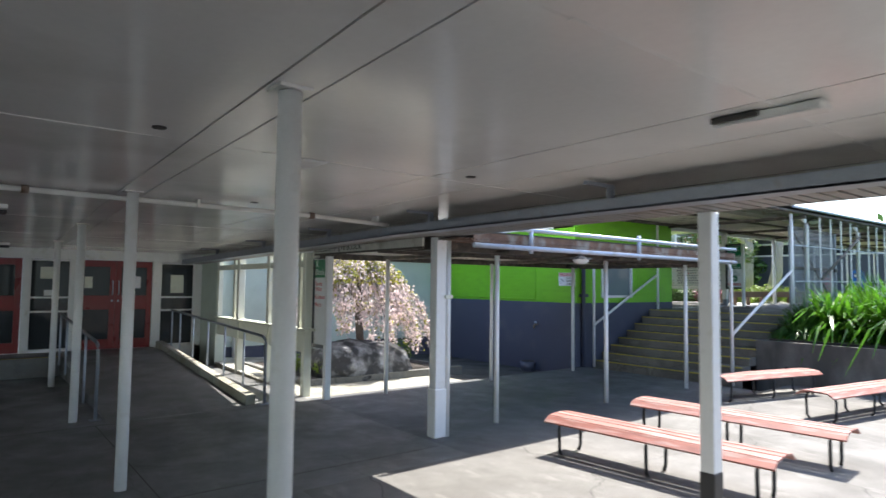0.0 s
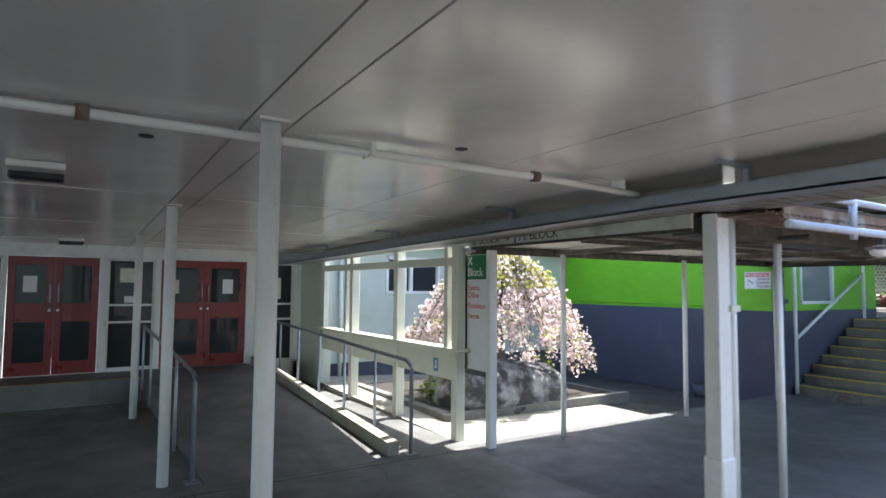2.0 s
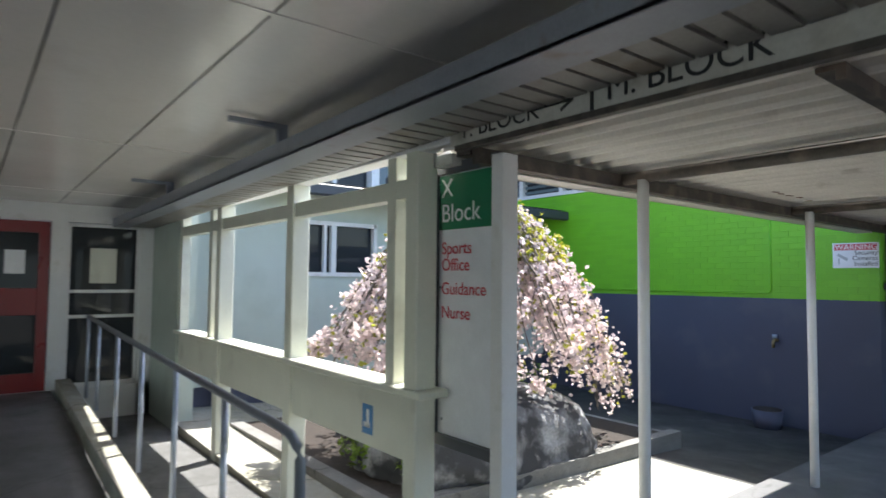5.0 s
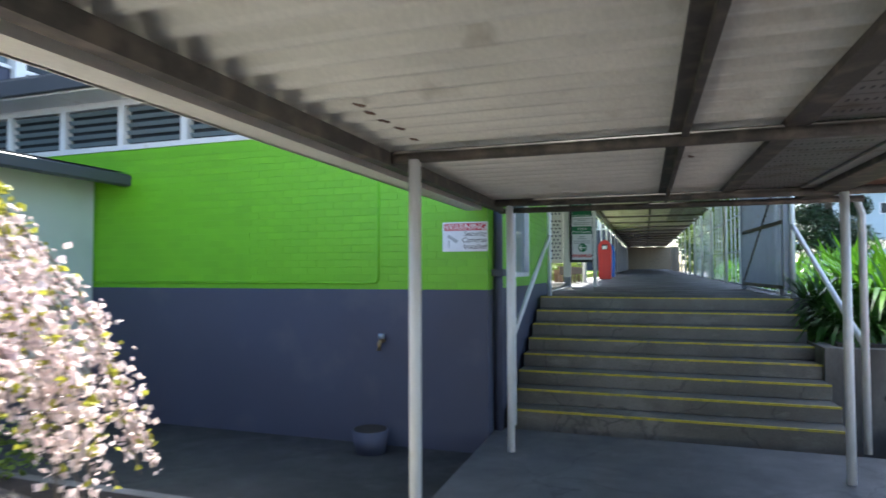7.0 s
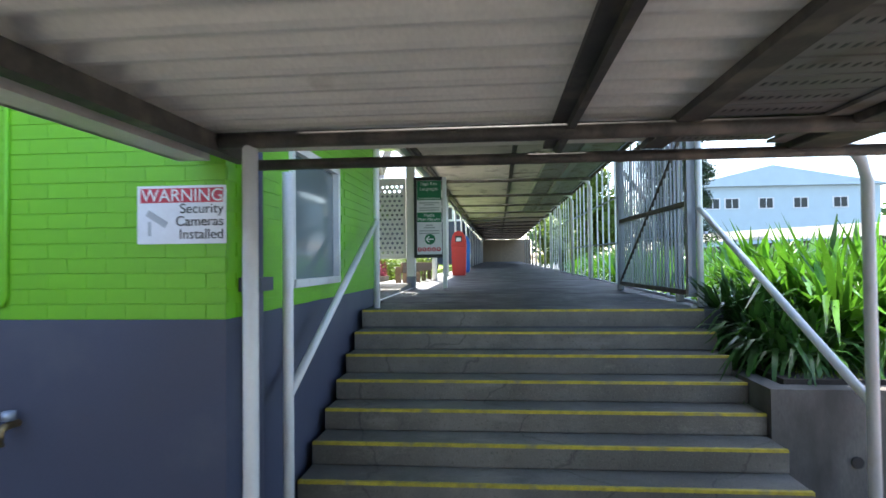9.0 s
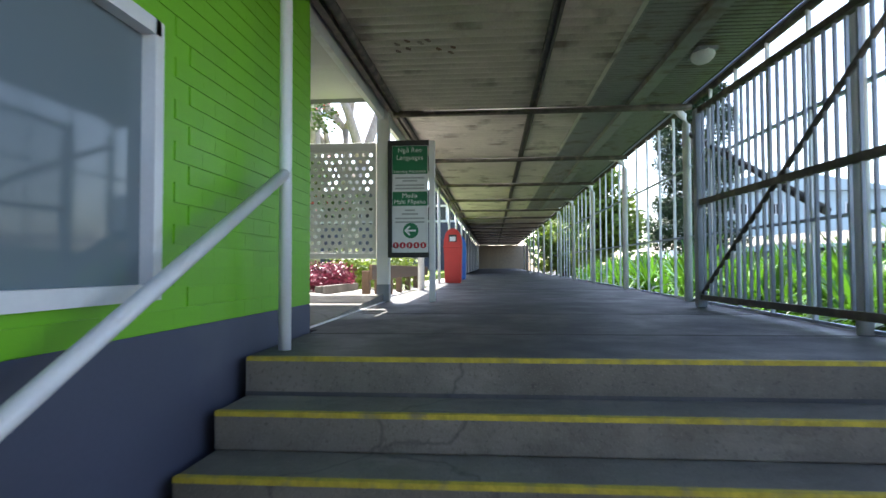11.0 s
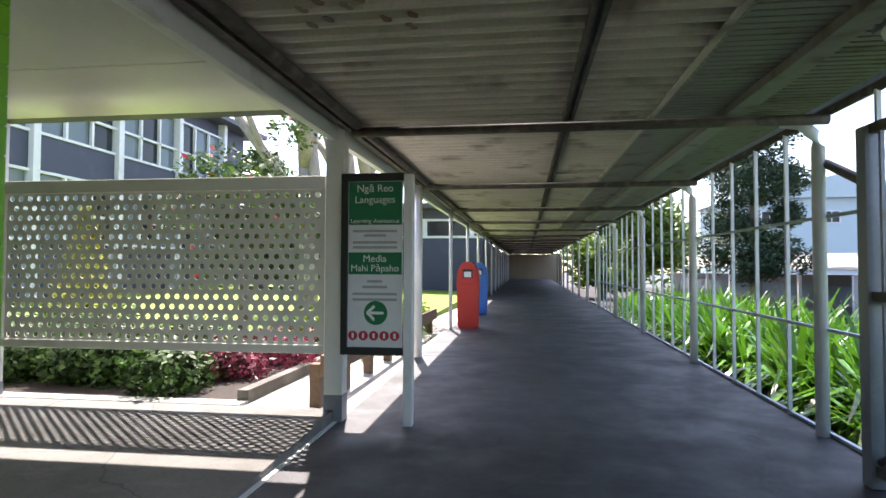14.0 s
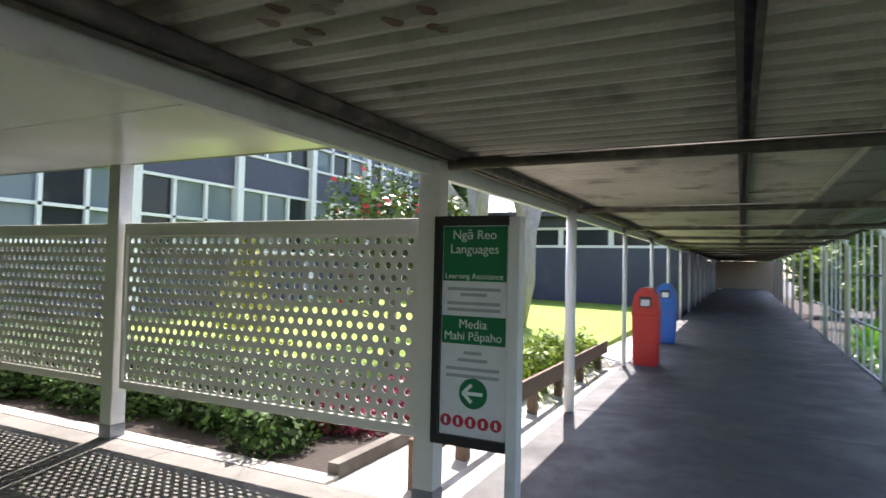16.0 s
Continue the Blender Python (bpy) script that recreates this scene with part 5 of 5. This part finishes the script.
structure("garden_bed", boxes((3.75, 7.43, 10.75, 14.0, -0.2, 0.06)), M["soil"], "dark mulched bed under the tree")
structure("bed_kerb", boxes((3.6, 7.55, 10.62, 10.75, -0.3, 0.09), (3.6, 3.75, 10.75, 14.0, -0.3, 0.1), (7.43, 7.55, 10.75, 14.0, -0.3, 0.05)), M["verandah"], "low concrete kerb round the bed")
b = bmesh.new()
scatter_leaves(b, [((4.05, 11.6, 0.3), (0.28, 0.25, 0.25)), ((4.15, 11.0, 0.28), (0.18, 0.18, 0.2)), ((7.5, 13.0, 0.3), (0.4, 0.4, 0.3))], 420, 0.035)
solid("low_shrubs", b, M["leafbright"], "small yellow green shrubs in the bed", "shrub", kind="stuff")

# ---- garden beyond the screens ----
structure("garden_kerb", boxes((17.66, 17.84, 10.3, 20, 0.8, LAND + 0.136)), M["paving"], "pale concrete edge of the garden bed")
structure("bed_edging", boxes((17.84, 19.9, 10.3, 10.4, 0.8, LAND + 0.22)), M["retain"], "weathered timber edging of the garden bed")
g = bmesh.new()
for q in box(g, 17.66, 36, 9.445, 10.3, 0.8, LAND - 0.006):
    if q.co.z > 1 and q.co.y > 10:
        q.co.z = LAND + 0.11
structure("gravel_path", g, M["paving"], "sunlit pale paving beside the walk")
structure("garden_bed_upper", boxes((17.84, 20.2, 10.4, 20, 0.8, LAND + 0.12)), M["soil"], "brown mulch bed behind the screens")
g = bmesh.new()
vs = [g.verts.new(p) for p in ((20.2, 10.3, 1.4), (38, 10.0, 1.75), (38, 21.6, 2.0), (20.2, 21.6, 1.55))]
g.faces.new(vs)
geo = bmesh.ops.extrude_face_region(g, geom=list(g.faces))
bmesh.ops.translate(g, verts=[v for v in geo["geom"] if isinstance(v, bmesh.types.BMVert)], vec=(0, 0, -0.9))
structure("lawn", g, M["grass"], "bright mown lawn between the blocks")
b = bmesh.new()
spots = []
for i in range(46):
    spots.append(((rng.uniform(18.15, 18.7) if i % 3 else rng.uniform(18.7, 20.0), 11.25 + i * 0.16 + rng.uniform(-0.2, 0.2), LAND + rng.uniform(0.26, 0.42)), (0.4, 0.42, rng.uniform(0.34, 0.52))))
scatter_leaves(b, spots, 1300, 0.04)
solid("border_shrubs", b, M["leaf"], "dense dark green shrubs behind the screens", "shrub", kind="stuff")
b = bmesh.new()
scatter_leaves(b, [((rng.uniform(18.7, 20.6), rng.uniform(10.5, 11.3), LAND + rng.uniform(0.22, 0.36)), (0.28, 0.28, 0.24)) for _ in range(11)], 420, 0.036)
solid("red_leaved_shrubs", b, M["magenta"], "magenta leaved low shrubs at the bed corner", "shrub", kind="stuff")
b = bmesh.new()
scatter_leaves(b, [((rng.uniform(20.5, 24.6), rng.uniform(9.95, 11.0), LAND + rng.uniform(0.25, 0.5)), (0.34, 0.3, 0.34)) for _ in range(16)], 300, 0.05)
for _ in range(30):
    blades(b, rng.uniform(20.4, 24.6), rng.uniform(9.9, 10.8), LAND, 16, 0.8, 0.03)
solid("path_side_plants", b, M["leafbright"], "mixed light green plants beside the timber edging", "plants", kind="stuff")
M["timber"] = material("brown_timber", (0.13, 0.08, 0.05), 0.7, var=0.3, scale=4, bump=0.3, stretch=(1, 6, 6))
te = thing("timber_edging", (21.5, 9.72, LAND), "brown stained timber edging boards on short posts", "fence")
part("board", boxes((18.05, 24.8, 9.70, 9.74, LAND + 0.3, LAND + 0.5), bev=0.004), M["timber"], te)
for x in (18.12, 18.95, 19.9, 20.9, 22, 23.2, 24.5):
    part("post", boxes((x - 0.06, x + 0.06, 9.745, 9.84, LAND - 0.1, LAND + 0.42), bev=0.004), M["timber"], te)

# camellia and bare tree
cam_t = thing("camellia", (22, 12.4, 1.5), "round camellia bush with red flowers and dark leaves", "tree")
b = bmesh.new()
tube(b, [(22, 12.4, 1.4), (22.05, 12.4, 2.4), (22, 12.45, 3.3)], 0.09, 8, 0.05)
part("trunk", b, M["bark"], cam_t)
b, fl = bmesh.new(), bmesh.new()
sp = [((22.3 + rng.gauss(0, 0.55), 12.3 + rng.gauss(0, 0.55), 3.75 + rng.gauss(0, 0.5)), (0.45, 0.45, 0.4)) for _ in range(26)]
scatter_leaves(b, sp, 260, 0.055)
scatter_leaves(fl, sp, 7, 0.06)
raw_part("crown", b, leafy("camellia_leaf", (0.07, 0.12, 0.02), 0.3, 0.25, 0.6), cam_t)
tagged(raw_part("flowers", fl, M["binred"], cam_t, "red flowers"), kind="stuff")


def bare_tree(x, y, z, h, name, label):
    o = thing(name, (x, y, z), label, "tree")
    stem, twig = bmesh.new(), bmesh.new()

    def grow(p, d, L, r, depth, bm):
        pts = [p]
        for k in range(3):
            d = (d + Vector((rng.uniform(-0.22, 0.22), rng.uniform(-0.22, 0.22), rng.uniform(-0.05, 0.18)))).normalized()
            pts.append(pts[-1] + d * L / 3)
        tube(bm, pts, r, 8 if depth < 2 else 5, r * 0.62)
        if depth < 5:
            for _ in range(3 if depth else 4):
                a = Vector((rng.uniform(-1, 1), rng.uniform(-1, 1), rng.uniform(0.0, 0.8))).normalized()
                grow(pts[rng.choice((2, 3))], (d * 0.8 + a * 0.75).normalized(), L * rng.uniform(0.6, 0.8), r * 0.58, depth + 1, stem if depth < 1 else twig)

    grow(Vector((x, y, z)), Vector((0, 0, 1)), h * 0.36, 0.3, 0, stem)
    part("trunk", stem, M["palebark"], o)
    tagged(part("branch_mass", twig, M["palebark"], o), kind="stuff")


bare_tree(28, 13.6, 1.5, 10.5, "bare_tree", "large bare tree with pale grey branching limbs on the lawn")
bare_tree(28.6, 12.75, 1.6, 10.0, "bare_tree", "tall bare tree with thin pale limbs beside the block")

cone = thing("clipped_cone_shrub", (21.3, 14.6, 1.5), "yellow green clipped cone shrub on the lawn", "shrub")
b = bmesh.new()
scatter_leaves(b, [((21.3, 14.6, 1.6 + 0.14 * k), (0.75 - 0.05 * k, 0.75 - 0.05 * k, 0.15)) for k in range(14)], 150, 0.05)
raw_part("crown", b, M["newleaf"], cone)


def leafy_tree(x, y, z, h, w, mat, name, label, n=60, leaf=0.16, trunk=0.25):
    o = thing(name, (x, y, z), label, "tree")
    b = bmesh.new()
    tube(b, [(x, y, z), (x + 0.1, y, z + h * 0.3), (x, y + 0.1, z + h * 0.75)], trunk, 8, trunk * 0.4)
    part("trunk", b, M["bark"], o)
    b = bmesh.new()
    sp = []
    for _ in range(n):
        t = rng.uniform(0.15, 1)
        rad = w * math.sin(min(1, (1.08 - t) * 1.5) * math.pi / 2)
        a = rng.uniform(0, 6.28)
        q = rad * rng.uniform(0.2, 0.85)
        sp.append(((x + q * math.cos(a), y + q * math.sin(a), z + h * t), (w * 0.3, w * 0.3, w * 0.27)))
    scatter_leaves(b, sp, 190 if leaf > 0.1 else 520, leaf)
    raw_part("crown", b, mat, o)


leafy_tree(37, -0.6, 0.9, 10.5, 2.0, M["conifer"], "conifer", "dark dense conifer beyond the planting", 110, 0.07)
leafy_tree(44, 2.5, 0.9, 7, 2.6, M["leafbright"], "garden_tree", "light green leafy tree beside the walk")
leafy_tree(52, 3.2, 0.9, 6, 2.4, M["leafbright"], "garden_tree", "light green leafy tree beside the walk")
leafy_tree(20.5, -4.5, 0.5, 7.0, 2.2, M["conifer"], "conifer", "dark green tree behind the planting bed", 80, 0.07)
leafy_tree(36.0, 18.5, 1.6, 5.5, 2.0, M["leaf"], "garden_tree", "dark leafy tree on the lawn")

# ---- two-storey classroom block along the lawn ----
FYB = 21.6
cb = thing("classroom_block", (20, FYB, 1.4), "two-storey classroom block with dark panels and white mullions", "building", kind="structure")
part("wall", boxes((-8, 41, FYB + 0.2, FYB + 9, 0.5, 9.2)), M["navy"], cb)
part("roof", boxes((-9, 42, FYB - 0.6, FYB + 9.5, 9.2, 9.4)), M["charcoal"], cb)
for i in range(14):
    x = -7.5 + 3.55 * i
    part("mullion", boxes((x - 0.13, x + 0.13, FYB - 0.12, FYB + 0.2, 1.2, 9.2), bev=0.01), M["white"], cb)
    if i < 13:
        xa, xb = x + 0.13, x + 3.42
        sp_ = part("spandrel", boxes((xa, xb, FYB + 0.05, FYB + 0.2, 5.42, 6.45)), M["navy"], cb)
        for z0, z1 in ((3.4, 5.42), (6.45, 8.6)):
            wd = part("window", boxes((xa, xb, FYB, FYB + 0.1, z0, z0 + 0.08), (xa, xb, FYB, FYB + 0.1, z1 - 0.08, z1), *[(xa + (xb - xa) * k / 3 - 0.05, xa + (xb - xa) * k / 3 + 0.05, FYB, FYB + 0.1, z0 + 0.08, z1 - 0.08) for k in (1, 2)], (xa, xb, FYB, FYB + 0.1, z0 + 0.85, z0 + 0.93)), M["white"], cb, "white window frame")
            for k in range(3):
                part("pane", boxes((xa + (xb - xa) * k / 3 + 0.05, xa + (xb - xa) * (k + 1) / 3 - 0.05, FYB + 0.12, FYB + 0.13, z0 + 0.08, z1 - 0.08)), M["paleglass"] if (i + k) % 3 else M["glass"], wd)

# ---- block along the walk and its end ----
nb = thing("walkside_block", (38, 12, 1.4), "dark blue rendered block with a white band beside the walk", "building", kind="structure")
part("wall", boxes((38.2, 72, 9.75, 18, 0.5, 4.0), (38.2, 72, 9.75, 18, 4.75, 5.2)), M["navy"], nb)
part("band", boxes((38.14, 38.2, 9.7, 18, 3.98, 4.08), (38.14, 38.2, 9.7, 18, 4.7, 4.8)), M["white"], nb)
part("window_strip", boxes((38.3, 71.9, 9.9, 17.9, 4.0, 4.75)), M["glass"], nb)
part("roof", boxes((37.4, 72, 9.5, 18.6, 5.2, 5.4)), M["charcoal"], nb)
for y in (10.2, 12.2, 14.2, 16.2):
    part("mullion", boxes((38.15, 38.22, y - 0.1, y + 0.1, 4.08, 4.7)), M["white"], nb)
M["brown"] = material("tan_brick", (0.27, 0.21, 0.14), 0.8, var=0.2, scale=5, bump=0.2)
structure("end_wall", boxes((72, 72.3, 4.5, 10.5, 0.5, 4.2)), M["brown"], "tan brick wall that ends the long walk")
for z in [1.5 + 0.2 * k for k in range(11)]:
    solid("end_wall_board", boxes((71.95, 72.0, 7.4, 9.2, z, z + 0.15)), M["brown"], "tan timber board on the end wall", "board", "end wall boards", at=(71.97, 8.3, z))

# ---- distance to the right of the walk ----
ho = thing("far_house", (75, -20, 0), "pale blue two-storey building on the rise", "building", kind="structure")
M["paleblue"] = material("pale_blue_wall", (0.5, 0.6, 0.63), 0.7, var=0.05, scale=1, bump=0.05)
part("wall", boxes((74, 86, -32, -12, -0.5, 9.8)), M["paleblue"], ho)
g = bmesh.new()
vs = [g.verts.new(p) for p in ((73.4, -33, 9.6), (73.4, -11.4, 9.6), (73.4, -21, 11.8), (87, -33, 9.6), (87, -11.4, 9.6), (87, -21, 11.8))]
for f in ((0, 1, 2), (3, 5, 4), (0, 2, 5, 3), (1, 4, 5, 2), (0, 3, 4, 1)):
    g.faces.new([vs[i] for i in f])
part("roof", g, M["paleblue"], ho)
for y in (-15, -17, -20.5, -24, -28):
    wd = part("window", boxes((73.93, 74.0, y - 0.8, y + 0.8, 7.2, 8.4)), M["white"], ho)
    part("pane", boxes((73.91, 73.93, y - 0.65, y - 0.05, 7.3, 8.3), (73.91, 73.93, y + 0.05, y + 0.65, 7.3, 8.3)), M["glass"], wd)
M["beige"] = material("beige_roof", (0.5, 0.47, 0.41), 0.7, var=0.12, scale=1.5, bump=0.1)
lb = thing("low_block", (34, -6, 0), "low dark block with a pale sheet roof beyond the planting", "building", kind="structure")
part("wall", boxes((24, 60, -10, -3.0, -0.4, 2.5)), M["charcoal"], lb)
g = bmesh.new()
vs = [g.verts.new(p) for p in ((23.5, -2.4, 2.45), (60, -2.4, 3.1), (60, -6, 3.9), (23.5, -6, 3.0))]
g.faces.new(vs)
bmesh.ops.solidify(g, geom=list(g.faces), thickness=0.12)
part("roof", g, M["beige"], lb)
part("window_band", boxes((25, 58, -3.0, -2.97, 1.4, 2.1)), M["paleglass"], lb)
for x in range(26, 58, 4):
    part("post", boxes((x - 0.06, x + 0.06, -2.6, -2.48, -0.4, 2.5)), M["white"], lb)
lb2 = thing("yard_block", (26, -22, 0), "dark single-storey block with white fascia across the yard", "building", kind="structure")
part("wall", boxes((18, 40, -28, -14, -0.4, 3.0)), M["charcoal"], lb2)
part("fascia", boxes((17.5, 40.5, -14.1, -13.9, 2.9, 3.2)), M["white"], lb2)
part("roof", boxes((17.5, 40.5, -28.5, -14.1, 3.0, 3.3)), M["charcoal"], lb2)
b = bmesh.new()
scatter_leaves(b, [((120 + rng.uniform(-20, 20), -60 + 3.2 * k, rng.uniform(3, 9)), (5, 5, 5)) for k in range(60)], 120, 0.7)
solid("far_trees", b, M["leaf"], "far dark green trees on the rise", "trees", kind="stuff")
# close the place behind the canopy
structure("wall_west", boxes((-30.3, -30, -30, 30, -0.4, 4.0)), M["sage"], "plain pale building wall across the far yard")
structure("wall_south", boxes((-30, 40, -30.3, -30, -0.4, 4.0)), M["sage"], "plain pale building wall behind the yard")

# ---- painted bricks of the green building ----
def brick_mesh(w, along_x):
    b = bmesh.new()
    h, d = 0.0805, 0.005
    if along_x:
        box(b, 0, w, -0.001, d, 0, h, bev=0.0015)
    else:
        box(b, -0.001, d, 0, w, 0, h, bev=0.0015)
    return mesh_from("brick", b, M["green"])


full_y, half_y = brick_mesh(0.2336, False), brick_mesh(0.11, False)
COURSE, LONG = 0.0859, 0.2345
rest = bmesh.new()
rows = int((GTOP - SPLIT) / COURSE)
wall_at = base_of(wall)
for r in range(rows):
    z = SPLIT + 0.004 + r * COURSE
    y = GY + (0.0 if r % 2 else LONG / 2)
    if not r % 2:
        o = new("brick", half_y)
        o.parent = wall
        o.location = Vector((GX, GY, z)) - wall_at
    while y < 17.2:
        if y < 12.3:
            o = new("brick", full_y)
            o.parent = wall
            o.location = Vector((GX, y, z)) - wall_at
        else:
            box(rest, GX - 0.001, GX + 0.005, y, y + 0.2336, z, z + 0.0805)
        y += LONG
rows_s = int((3.6 - SPLIT) / COURSE)
for r in range(rows_s):
    z = SPLIT + 0.004 + r * COURSE
    x = GX + 0.02 + (0.0 if r % 2 else LONG / 2)
    while x < 14.42:
        w_ = min(0.2336, 14.44 - x)
        if not (x + w_ > 11.14 and x < 12.5 and 1.62 < z < 2.76):
            box(rest, x, x + w_, GY - 0.001, GY + 0.005, z, z + 0.0805)
        x += LONG
ob = part("more_bricks", rest, M["green"], gb)
tagged(ob, kind="stuff")
